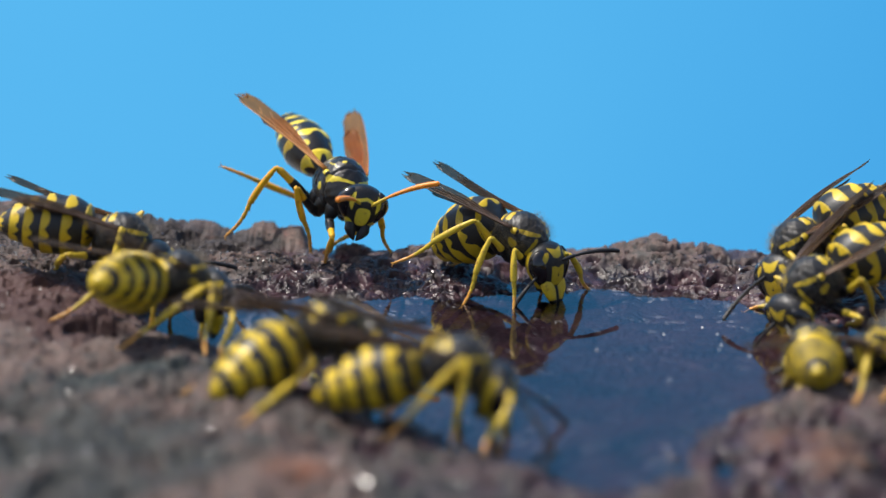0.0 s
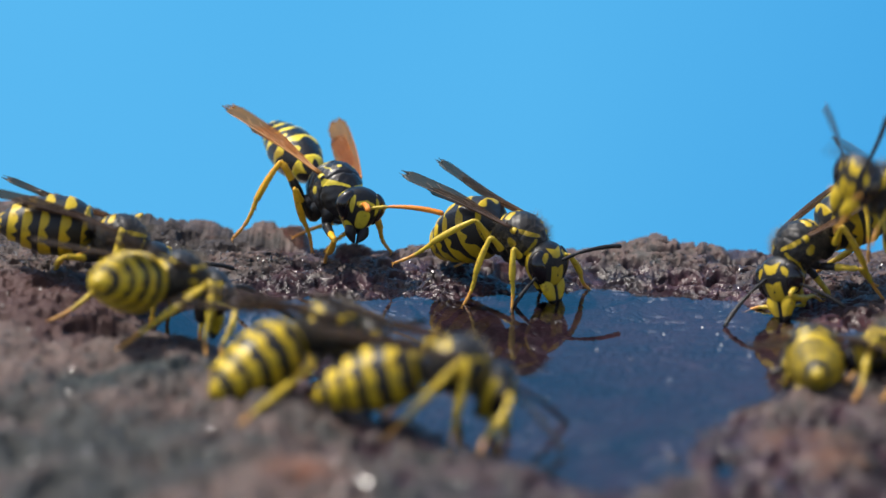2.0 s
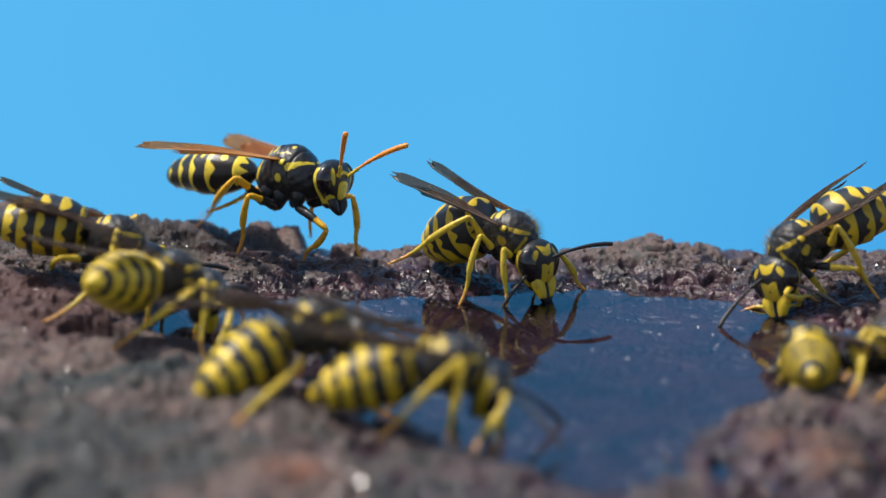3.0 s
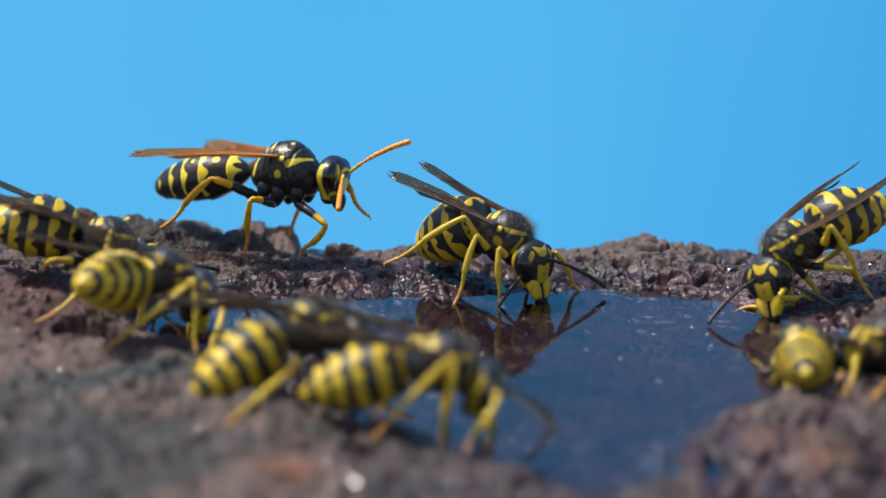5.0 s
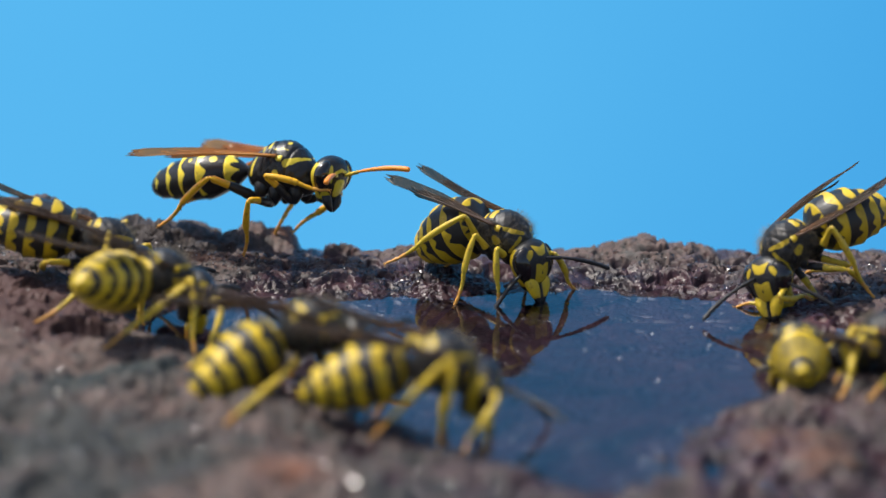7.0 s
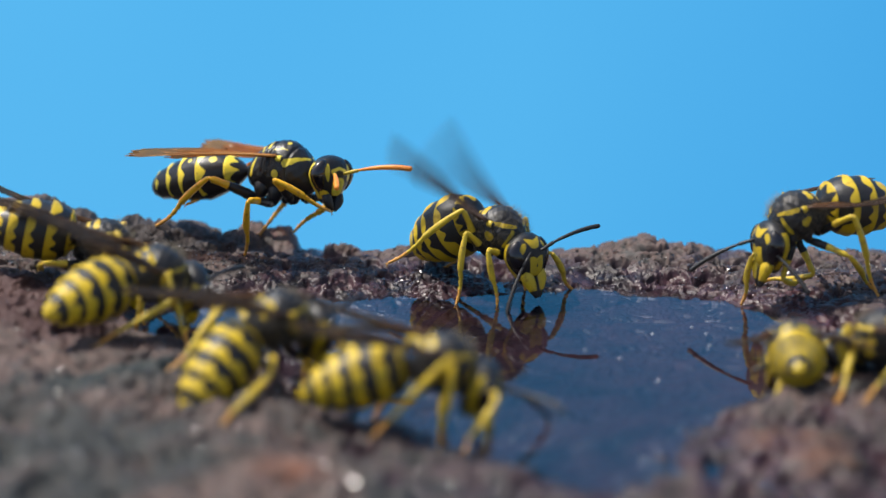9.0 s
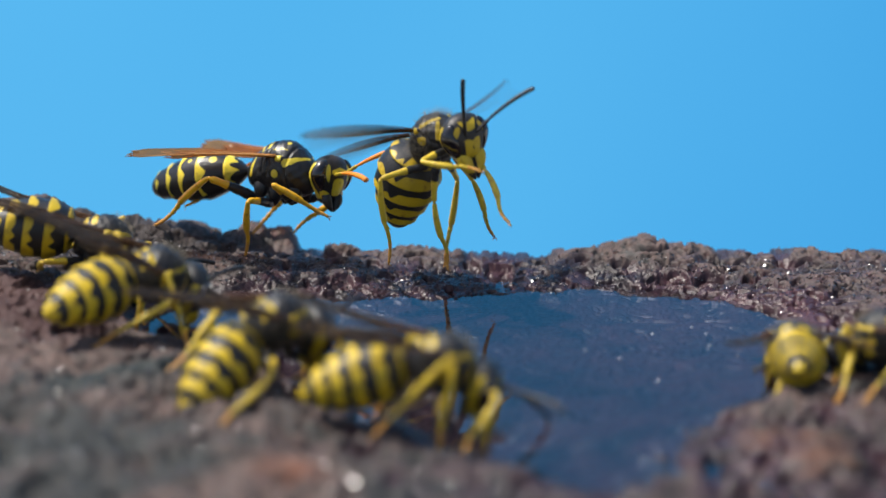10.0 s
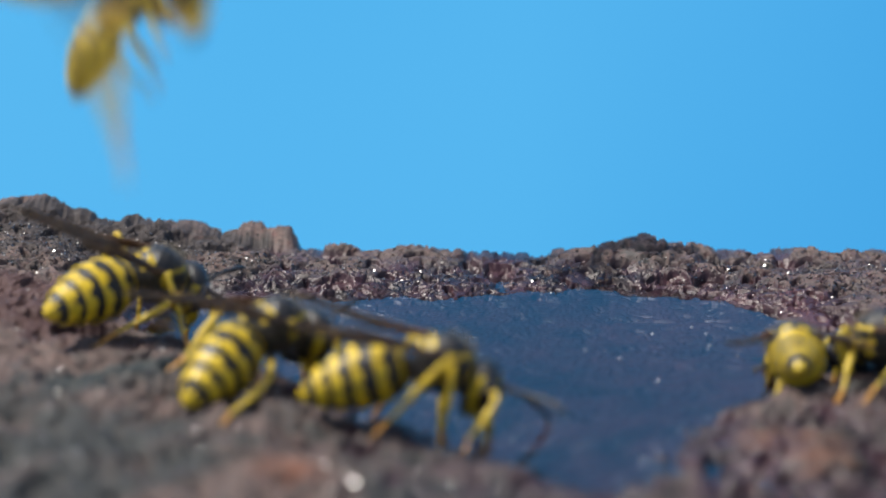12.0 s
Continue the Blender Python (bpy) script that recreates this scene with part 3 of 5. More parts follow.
def make_tegula(paper):
    """The small scale over a wing's root."""
    v, f = loft(smooth_between([(-0.36, 0, 0, 0.04, 0.03), (-0.25, 0, 0, 0.2, 0.14), (0, 0, 0, 0.28, 0.2), (0.25, 0, 0, 0.2, 0.14), (0.36, 0, 0, 0.04, 0.03)], 14), 16)
    return shape("tegula", v, f, [shell_paper if paper else shell_jacket], 0.26 - np.abs(v[:, 0] + 0.05))


def make_hair(paper):
    """A short pile over the back of the thorax and its sides."""
    rng = np.random.RandomState(3)
    vs, fs = [], []
    for _ in range(200 if paper else 1700):
        x = rng.uniform(-1.7, 1.9)
        a = rng.choice((-1, 1)) * rng.uniform(0.10 if x > 0.3 else 0.85, 2.3)
        r = 1.68 * math.sqrt(max(0.05, 1 - (x / 2.25) ** 2))
        p = np.array((x, r * math.sin(a) * GIRTH[paper], (0.12 + r * math.cos(a)) * GIRTH[paper]))
        d = np.array((0.3 * x, math.sin(a), math.cos(a))) + rng.normal(0, 0.35, 3)
        d *= rng.uniform(0.25, 0.85) * (0.4 if paper else 1.0) / np.linalg.norm(d)
        s = np.cross(d, rng.normal(0, 1, 3))
        s *= 0.010 / np.linalg.norm(s)
        s2 = np.cross(d / np.linalg.norm(d), s)
        n = len(vs)
        vs += [p + s, p - 0.5 * s + 0.8 * s2, p - 0.5 * s - 0.8 * s2, p + d]
        fs += [(n, n + 1, n + 3), (n + 1, n + 2, n + 3), (n + 2, n, n + 3)]
    return shape("hair", np.array(vs), fs, [hair_grey])


def head_skin(d, paper):
    """The head's surface in the directions d (unit vectors), before its size."""
    x, y, z = d[..., 0], d[..., 1], d[..., 2]
    chin = 1.72 if paper else 1.62
    x = np.where(x > 0, 0.95 * np.abs(x) ** 0.8, -0.85 * np.abs(x))
    z = np.where(z > 0, (1.14 if paper else 1.18) * z, chin * z)
    y = (1.54 if paper else 1.46) * y * (1 - (0.42 if paper else 0.34) * ease(0.1, -1.7, z))
    x = x - 0.25 * ease(-0.9, -1.8, z)
    return np.stack([x, y, z], axis=-1) * HEAD_SIZE[paper] * (1, 1, 1.08)


def make_head(paper):
    n, around = 56, 96
    s = np.linspace(0.02, np.pi - 0.02, n)
    a = np.linspace(0, 2 * np.pi, around, endpoint=False)
    S, A = np.meshgrid(s, a, indexing="ij")
    d = np.stack([np.cos(S), np.sin(S) * np.sin(A), np.sin(S) * np.cos(A)], axis=-1).reshape(-1, 3)
    v = head_skin(d, paper)
    i = np.arange(n * around).reshape(n, around)
    j = np.roll(i, -1, axis=1)
    f = np.stack([i[:-1], i[1:], j[1:], j[:-1]], axis=-1).reshape(-1, 4).tolist()
    f += [i[0].tolist(), i[-1][::-1].tolist()]
    px, py, pz = (v / HEAD_SIZE[paper] / (1, 1, 1.08)).T
    py = np.abs(py)
    # directions on the head in degrees: 0 straight ahead, 90 sideways, and height
    turn, rise = np.degrees(np.arctan2(np.abs(d[:, 1]), d[:, 0])), np.degrees(np.arcsin(d[:, 2]))
    front = px - 0.05

    def oval(at_turn, at_rise, wide, high, lean=0.0):
        u = turn - at_turn - lean * (rise - at_rise)
        return (1 - np.hypot(u / wide, (rise - at_rise) / high)) * 0.3
    cheek = np.minimum(np.minimum(16 - np.abs(turn - 111 + 0.006 * rise ** 2), 46 - np.abs(rise + 8)) * 0.025, 9.0)
    if paper:
        shield = np.minimum(0.5 - 0.5 * ((py / (0.52 + 0.10 * pz)) ** 3 + np.abs((pz + 0.62) / 0.54) ** 3) ** (1 / 3), front)
        brow = np.minimum(np.minimum(0.10 - np.abs(pz - 0.45 + 0.30 * py), 0.62 - py), front)
        spots = [oval(36, 14, 7, 25, 0.10), oval(57, -43, 25, 15), oval(101, 4, 9, 36)]
    else:
        shield = np.minimum(np.minimum(np.minimum(0.52 - 0.10 * (pz + 0.35) ** 2 - py, 0.51 - np.abs(pz + 0.61) - 0.5 * np.maximum(0.25 - py, 0) * (pz > -0.6)), 1.14 + 0.9 * (pz + 0.56) - py), front)
        shield = np.minimum(shield, np.maximum(np.hypot(py, pz + 0.58) - 0.10, 0.06 - 0.5 * np.abs(pz + 0.36) + py))
        brow = np.minimum(np.minimum(0.23 - np.abs(pz - 0.52 - 0.25 * py), 0.36 + 0.55 * (pz - 0.45) - py), front)
        spots = [oval(42, 17, 12, 17, -0.45), oval(38, -50, 15, 11)]
    marks = np.max([shield, brow, cheek] + spots, axis=0)
    return shape("head", v, f, [shell_paper if paper else shell_jacket], marks)


def make_eye(paper):
    """A kidney-shaped dome that lies flush in the left side of the head, notched at its inner edge."""
    n, around = 9, 40
    r = np.linspace(0, 1, n)[1:]
    a = np.linspace(0, 2 * np.pi, around, endpoint=False)
    R, A = np.meshgrid(r, a, indexing="ij")
    rise = (11 if paper else 2) + 45 * R * np.sin(A)
    turn = (66 if paper else 63) + (27 if paper else 30) * R * np.cos(A) - 0.08 * rise
    notch = (6 if paper else 15) * np.exp(-((rise - 17) / 13) ** 2)
    turn = turn + notch * np.clip(-np.cos(A), 0, 1) * R ** 2
    d = np.stack([np.cos(np.radians(turn)) * np.cos(np.radians(rise)), np.sin(np.radians(turn)) * np.cos(np.radians(rise)), np.sin(np.radians(rise))], axis=-1)
    out = 0.955 + (0.145 if paper else 0.125) * np.sqrt(np.clip(1 - R ** 2, 0, 1)) ** 0.8 + 0.03 * (R < 0.95)
    v = (head_skin(d, paper) * out[..., None]).reshape(-1, 3)
    top = v.reshape(n - 1, around, 3)[0].mean(axis=0) * 1.01
    v = np.vstack([v, top])
    i = np.arange((n - 1) * around).reshape(n - 1, around)
    j = np.roll(i, -1, axis=1)
    f = np.stack([i[:-1], i[1:], j[1:], j[:-1]], axis=-1).reshape(-1, 4).tolist()
    f += [(int(p), int(q), len(v) - 1) for p, q in zip(i[0], j[0])] + [i[-1][::-1].tolist()]
    return shape("eye", v, f, [eye_black])


def make_mandible(paper):
    """The left jaw along x: a broad rounded triangle with a dark biting edge."""
    if paper:
        keys = [(-0.2, 0.05, 0, 0.36, 0.34), (0.3, 0.02, 0, 0.42, 0.32), (0.7, -0.12, 0, 0.30, 0.24), (1.05, -0.36, 0, 0.07, 0.09)]
    else:
        keys = [(-0.45, 0.10, 0, 0.30, 0.28), (-0.1, 0.08, 0, 0.50, 0.38), (0.35, 0.0, 0.03, 0.52, 0.36), (0.8, -0.14, 0.02, 0.40, 0.27), (1.2, -0.28, 0, 0.24, 0.18), (1.5, -0.38, -0.02, 0.07, 0.07)]
    v, f = loft(smooth_between(keys, 22), 22)
    marks = (np.minimum(1.02 - v[:, 0], 0.36 + v[:, 1]) if not paper else v[:, 0] * 0 - 1)
    return shape("mandible", v * HEAD_SIZE[paper] / 1.16, f, [shell_jacket], marks)


def make_antenna(paper):
    """Elbowed antenna along x: a scape, then a segmented flagellum bent down at the elbow."""
    scape = smooth_between([(0, 0, 0), (0.6, 0, 0.05), (1.25, 0, 0.1)], 8)
    v1, f1 = tube(scape, np.array([0.09, 0.12, 0.13, 0.14, 0.14, 0.15, 0.15, 0.13]))
    n = 46
    u = np.linspace(0, 1, n)
    long = 4.5 if paper else 4.3
    bend = 0.55 * u * u
    p = np.stack([1.25 + long * u * np.cos(bend * 0.6), 0 * u, 0.1 + 0.12 * u - long * 0.15 * u * u], axis=1)
    ripple = 0.006 * np.cos(u * 2 * np.pi * 10)
    r = 0.10 + (0.11 if paper else 0.07) * np.sin(np.clip(u * 1.25, 0, 1) * np.pi / 2) + ripple
    r[-1], r[-2], r[0] = 0.03, r[-2] * 0.75, 0.07
    v2, f2 = tube(p, r)
    v, f, s = merged([(v1, f1, 0), (v2, f2, 1)])
    marks = np.full(len(v), 0.5 if paper else -1.0)
    return shape("antenna", v, f, [leg_yellow if paper else horn_black, horn_orange if paper else horn_black], marks, s)


TAIL_RINGS = {True: [(0.0, 0, 0, 0.16, 0.16), (0.5, 0, 0.02, 0.3, 0.3), (1.2, 0, 0.05, 0.95, 0.9), (2.2, 0, 0.05, 1.55, 1.5), (3.3, 0, 0, 1.9, 1.8), (4.4, 0, -0.05, 1.88, 1.75), (5.5, 0, -0.15, 1.55, 1.45), (6.5, 0, -0.28, 1.2, 1.15), (7.2, 0, -0.42, 0.8, 0.75), (7.6, 0, -0.5, 0.12, 0.12)],
           False: [(0.0, 0, 0, 0.2, 0.2), (0.25, 0, 0.05, 0.8, 0.8), (0.6, 0, 0.1, 1.5, 1.5), (1.4, 0, 0.05, 2.0, 1.95), (2.4, 0, 0, 2.15, 2.05), (3.4, 0, -0.05, 2.05, 1.95), (4.4, 0, -0.15, 1.75, 1.6), (5.3, 0, -0.28, 1.3, 1.2), (6.05, 0, -0.42, 0.78, 0.72), (6.5, 0, -0.5, 0.12, 0.12)]}
TAIL_CUTS = {True: [0.0, 0.28, 0.46, 0.59, 0.70, 0.815, 1.0], False: [0.0, 0.235, 0.40, 0.545, 0.675, 0.80, 1.0]}


def make_abdomen(paper, bright=0.0, girth=1.04):
    """The dark core and the six banded rings that lap over one another from front to back."""
    slim = 1.0 if paper else girth
    keys = np.array(TAIL_RINGS[paper]) * (-1.23 if paper else -1.13, 1, 1, slim, slim)
    core = smooth_between(keys, 30)
    core[:, 3:] = np.maximum(core[:, 3:] - 0.12, 0.05)
    v, f = loft(core, 24)
    core_mesh = shape("abdomen", v, [q[::-1] for q in f], [shell_paper if paper else shell_jacket], v[:, 0] * 0 - 1)
    fine = smooth_between(keys, 601)
    rings = []
    for k in range(6):
        a, b = TAIL_CUTS[paper][k], TAIL_CUTS[paper][k + 1]
        rows = fine[np.linspace(int(a * 600), int(b * 600), 26).astype(int)].copy()
        u = np.linspace(0, 1, 26)
        if k < 5:
            lip = (0.09 if paper else 0.15) * u ** 2
            rows[:, 3:] += lip[:, None]
            tuck = rows[-1].copy()
            tuck[3:] -= 0.16 if paper else 0.22
            rows = np.vstack([rows, tuck])
            u = np.append(u, 1.0)
        v, f = loft(rows, 96)
        a_ = np.linspace(-np.pi, np.pi, 96, endpoint=False) + np.pi
        ang = np.abs(np.where(a_ > np.pi, a_ - 2 * np.pi, a_))
        U, T = np.meshgrid(u, ang, indexing="ij")
        size = abs(rows[-1, 0] - rows[0, 0])
        if paper:
            edge = 0.84 + 0.05 * np.cos(T * 6) - 0.20 * np.exp(-((T - 1.35) / 0.22) ** 2) - 0.10 * np.exp(-((T - 0.45) / 0.22) ** 2)
            edge = edge + (0.12 if k >= 4 else 0.0)
            m = (U - edge) * size
            if k in (1, 2):
                m = np.maximum(m, (0.30 if k == 1 else 0.18) - np.hypot((U - 0.42) * size, (T - 0.75) * 1.5))
            m = np.where(T > 2.5, -0.3, m)
        else:
            edge = (0.44 if k else 0.58) + 0.28 * np.exp(-(T / 0.26) ** 2) + 0.30 * np.exp(-((T - 0.80) / 0.17) ** 2) - 0.06 * np.cos(T * 3) + 0.22 * np.exp(-((T - 1.55) / 0.16) ** 2)
            edge = edge - 0.09 * (k >= 3) - 0.14 * (k >= 4) - bright + 0.30 * np.exp(-((T - 1.95) / 0.10) ** 2)
            m = (U - edge) * size
            # the belly plates: banded too, with a dark gap along the flank and a notch in the middle
            belly = 0.36 + 0.30 * np.exp(-((T - 2.02) / 0.11) ** 2) + 0.18 * np.exp(-((T - math.pi) / 0.22) ** 2) - 0.5 * bright
            m = np.where(T > 1.97, (U - belly) * size, m)
        rings.append(shape("segment", v, [q[::-1] for q in f], [shell_paper if paper else shell_jacket], m.reshape(-1)))
    return core_mesh, rings


def make_wing(paper, hind):
    """A folded, pleated wing along x: a thin corrugated blade with its leading edge and veins as ridges."""
    long = (11.0 if paper else 9.6) * (0.68 if hind else 1.0)
    wide = (1.45 if paper else 1.05) * (0.8 if hind else 1.0)
    n, m = 40, 9
    u = np.linspace(0, 1, n)
    lead = 0.10 * wide * np.sin(u * np.pi) + 0.12 * wide
    trail = -wide * (0.14 + 0.80 * ease(0.0, 0.62, u))
    rounded = np.sqrt(np.clip(1 - ((u - 0.90) / 0.10).clip(0, 1) ** 2, 0.16, 1))
    mid = (lead + trail) / 2 + 0.1 * wide * u
    lead, trail = mid + (lead - mid) * rounded, mid + (trail - mid) * rounded
    w = np.linspace(0, 1, m)
    pleat = np.where(np.arange(m) % 2 == 0, 0.07, -0.07)
    X = np.repeat((u * long)[:, None], m, axis=1)
    Y = lead[:, None] + (trail - lead)[:, None] * w[None]
    fray = (0.25 * np.sin(Y * 17) + 0.30 * np.sin(Y * 41 + 1)) * ease(0.88, 1.0, u)[:, None]
    Z = pleat[None] * (1 - 0.5 * u[:, None]) + 0.25 * np.sin(u * np.pi)[:, None] * (1 - w)[None] - 0.25 * (u ** 2)[:, None]
    top = np.stack([X + fray, Y, Z + 0.02], axis=-1).reshape(-1, 3)
    low = top - (0, 0, 0.04)
    i = np.arange(n * m).reshape(n, m)
    q = np.stack([i[:-1, :-1], i[1:, :-1], i[1:, 1:], i[:-1, 1:]], axis=-1).reshape(-1, 4)
    k = n * m
    rim = np.concatenate([i[:, 0], i[-1, 1:], i[::-1, -1][1:], i[0, ::-1][1:-1]])
    side = [(int(a), int(b), int(b) + k, int(a) + k) for a, b in zip(rim, np.roll(rim, -1))]
    faces = q[:, ::-1].tolist() + (q + k).tolist() + side
    pieces = [(np.concatenate([top, low]), faces, 0)]
    for col, r, stop in ((0, 0.085, 0.92), (2, 0.05, 0.8), (4, 0.045, 0.7), (6, 0.035, 0.6)):
        last = int(n * stop)
        path = top.reshape(n, m, 3)[:last:2, col]
        pieces.append((*tube(path, np.linspace(r, r * 0.4, len(path)), 6), 1))
    for start, c0, c1 in ((14, 2, 4), (20, 0, 2), (25, 4, 6), (28, 2, 4)):
        a, b = top.reshape(n, m, 3)[start, c0], top.reshape(n, m, 3)[start + 3, c1]
        pieces.append((*tube(np.linspace(a, b, 4), np.full(4, 0.03), 5), 1))
    v, f, s = merged(pieces)
    return shape("hindwing" if hind else "forewing", v, f, [wing_amber if paper else wing_smoky, vein_amber if paper else vein_brown], None, s)


# lengths of thigh and shin (with foot) of the front, middle and hind legs, and where the legs join the body
LEG_SIZES = {True: [(3.3, 5.0), (3.8, 5.8), (4.4, 7.0)], False: [(2.7, 4.5), (3.2, 5.6), (3.9, 7.0)]}
JOINTS_MM = {True: [(1.4, 0.9, -2.2), (-0.3, 1.0, -2.6), (-1.6, 1.0, -2.4)], False: [(1.2, 0.85, -1.5), (-0.1, 1.0, -1.65), (-1.1, 1.0, -1.4)]}


def make_thigh(paper, k):
    long = LEG_SIZES[paper][k][0]
    u = np.linspace(0, 1, 26)
    thick = (0.33 if paper else 0.28) * (1, 1, 1.15 if paper else 1.0)[k]
    r = thick * (0.75 + 0.55 * np.sin(np.clip(u * 1.3, 0, 1) * np.pi) ** 2 * 0.5 + 0.2 * (u < 0.25) - 0.35 * (u > 0.93))
    r[0] *= 0.6
    v, f = tube(np.stack([u * long, 0 * u, 0.10 * np.sin(u * np.pi)], axis=1), r, 14)
    marks = (np.repeat(u, 14) - (0.62 if paper else 0.45)) * long
    return shape("leg", v, f, [leg_amber if paper else leg_yellow], marks)


def make_coxa(paper, k):
    """The black hip that hangs below the thorax and carries a left leg."""
    x, y, z = JOINTS_MM[paper][k]
    top, low = np.array((x * 0.9 + 0.1, y * 0.75, z * 0.45)), np.array((x, y * 1.02, z - 0.12))
    u = np.linspace(0, 1, 12)[:, None]
    path = top + (low - top) * u + np.array((0.12, 0.10, 0)) * np.sin(u * np.pi)
    r = (0.66 if paper else 0.52) * np.array([0.85, 0.95, 1, 1, 0.96, 0.9, 0.82, 0.74, 0.66, 0.58, 0.5, 0.25])
    v, f = tube(path + (0, 0, 0), r, 16)
    return shape("coxa", v, f, [shell_paper if paper else shell_jacket], 0.10 - np.linalg.norm(v - low - (0, 0.35, 0.3), axis=1) if not paper else v[:, 0] * 0 - 1)


def make_shin(paper, k):
    """Tibia with its spur, then five foot segments that bend outwards, and the claws."""
    long = LEG_SIZES[paper][k][1]
    knee = 0.52
    u = np.linspace(0, 1, 60)
    path = np.stack([u * long, 0 * u, 0.35 * np.sin(u * np.pi) * (u < 2) + 0.0 * u], axis=1)
    path[:, 2] = np.where(u < knee, 0.10 * np.sin(u / knee * np.pi), -0.25 * np.sin((u - knee) / (1 - knee) * np.pi))
    beads = 0.03 * np.abs(np.sin((u - knee) / (1 - knee) * np.pi * 4.5))
    r = np.where(u < knee, 0.15 + 0.09 * np.sin(np.clip(u / knee, 0, 1) * np.pi * 0.72), 0.145 - 0.065 * (u - knee) / (1 - knee) + beads) * (1.15 if paper else 1.05)
    r[0], r[-1] = 0.1, 0.05
    v, f = tube(path, r, 10)
    slots = [0 if (i // 10) < 60 * 0.74 else 1 for i in range(len(f))]
    tip = path[int(60 * knee)]
    extra = [(*tube([tip, tip + (0.35, 0.08, -0.22), tip + (0.62, 0.1, -0.38)], [0.05, 0.04, 0.012], 6), 0)]
    end = path[-1]
    for s in (-1, 1):
        extra.append((*tube([end, end + (0.18, 0.14 * s, -0.02), end + (0.22, 0.2 * s, -0.18)], [0.05, 0.04, 0.01], 6), 1))
    n = len(v)
    v2, f2, s2 = merged(extra)
    v = np.concatenate([v, v2])
    f = f + [[q + n for q in w] for w in f2]
    return shape("shin", v, f, [leg_amber if paper else leg_yellow, foot_amber], np.full(len(v), 0.5), slots + s2)


KITS = {}
for paper_ in (False, True):
    KITS[paper_] = dict(thorax=make_thorax(paper_), hair=make_hair(paper_), tegula=make_tegula(paper_), head=make_head(paper_), eye=make_eye(paper_), mandible=make_mandible(paper_), antenna=make_antenna(paper_),
                        abdomen=make_abdomen(paper_, -0.08), bright=make_abdomen(paper_, -0.02, 0.96), dark=make_abdomen(paper_, -0.15, 1.13), pale=make_abdomen(paper_, -0.22, 0.80), fore=make_wing(paper_, False), hind=make_wing(paper_, True),
                        thigh=[make_thigh(paper_, k) for k in range(3)], coxa=[make_coxa(paper_, k) for k in range(3)], shin=[make_shin(paper_, k) for k in range(3)])


def part(name, mesh, parent, m=None, label=""):
    ob = new(name, mesh)
    ob.parent = parent
    if m is not None:
        ob.matrix_basis = m
    return tagged(ob, label)


HEAD_AT = {True: (3.75, 0, 0.25), False: (2.5, 0, -1.12)}
TAIL_AT = {True: (-2.50, 0, -0.4), False: (-1.95, 0, -0.30)}
WING_AT = {True: [(0.0, 1.75, 1.2), (-0.7, 1.6, 1.12)], False: [(0.0, 1.72, 1.15), (-0.6, 1.6, 1.1)]}


def build_wasp(label, paper=False, tone="abdomen", waist=0.0):
    """A wasp as an Empty with its parts: returns them in a dict."""
    kit = KITS[paper]
    root = tagged(new("paper_wasp" if paper else "yellowjacket_wasp"), label, "wasp", "wasps drinking at the hollow")
    root.empty_display_size = 0.003
    w = dict(root=root, paper=paper, waist=Vector(TAIL_AT[paper]) + Vector((0, 0, waist)), legs=[], shins=[], antennae=[], wings=[])
    part("thorax", kit["thorax"], root)
    part("hair", kit["hair"], root, None, "fine short grey hair")
    w["head"] = part("head", kit["head"], root, shift(*HEAD_AT[paper]))
    for s in (1, -1):
        h = HEAD_SIZE[paper] / 1.16
        part("eye", kit["eye"], w["head"], Matrix.Diagonal((1, s, 1, 1)), "glossy black kidney-shaped eye")
        jaw = shift(0.52 * h, 0.50 * h * s, -1.58 * h) @ pose(0, 0, 0, 0, 72, -8 * s) if paper else shift(0.50 * h, 0.52 * h * s, -1.42 * h) @ pose(0, 0, 0, 0, 80, -4 * s)
        part("mandible", kit["mandible"], w["head"], jaw @ Matrix.Diagonal((1, s, 1, 1)))
        w["antennae"].append(part("antenna", kit["antenna"], w["head"], shift(1.02 * h, 0.44 * h * s, 0.16 * h), "orange elbowed antenna" if paper else "black elbowed antenna"))
    for s in (1, -1):
        part("tegula", kit["tegula"], root, shift(0.25, 1.54 * s * GIRTH[paper], 0.95 * GIRTH[paper]) @ pose(0, 0, 0, -50 * s, 0, 0), "yellow scale over the wing root")
    core, rings = kit[tone]
    w["abdomen"] = part("abdomen", core, root, shift(*w["waist"]))
    for ring in rings:
        part("segment", ring, w["abdomen"], None, "black ring with a yellow hind band")
    for k in range(2):
        for s in (1, -1):
            w["wings"].append((k, s, part("hindwing" if k else "forewing", kit["hind" if k else "fore"], root, shift(*WING_AT[paper][k]), "amber folded wing" if paper else "smoky brown folded wing")))
    for k in range(3):
        for s in (1, -1):
            part("coxa", kit["coxa"][k], root, Matrix.Diagonal((1, s, 1, 1)), "glossy black hip")
            leg = part("leg", kit["thigh"][k], root)
            w["legs"].append((k, s, leg))
            w["shins"].append(part("shin", kit["shin"][k], leg, None, "amber shin and foot"))
    return w


def basis(x, up, at):
    """A pose whose x axis runs along x, with z towards up."""
    x = Vector(x).normalized()
    y = Vector(up).cross(x).normalized()
    z = x.cross(y)
    return Matrix.Translation(at) @ Matrix((x, y, z)).transposed().to_4x4()


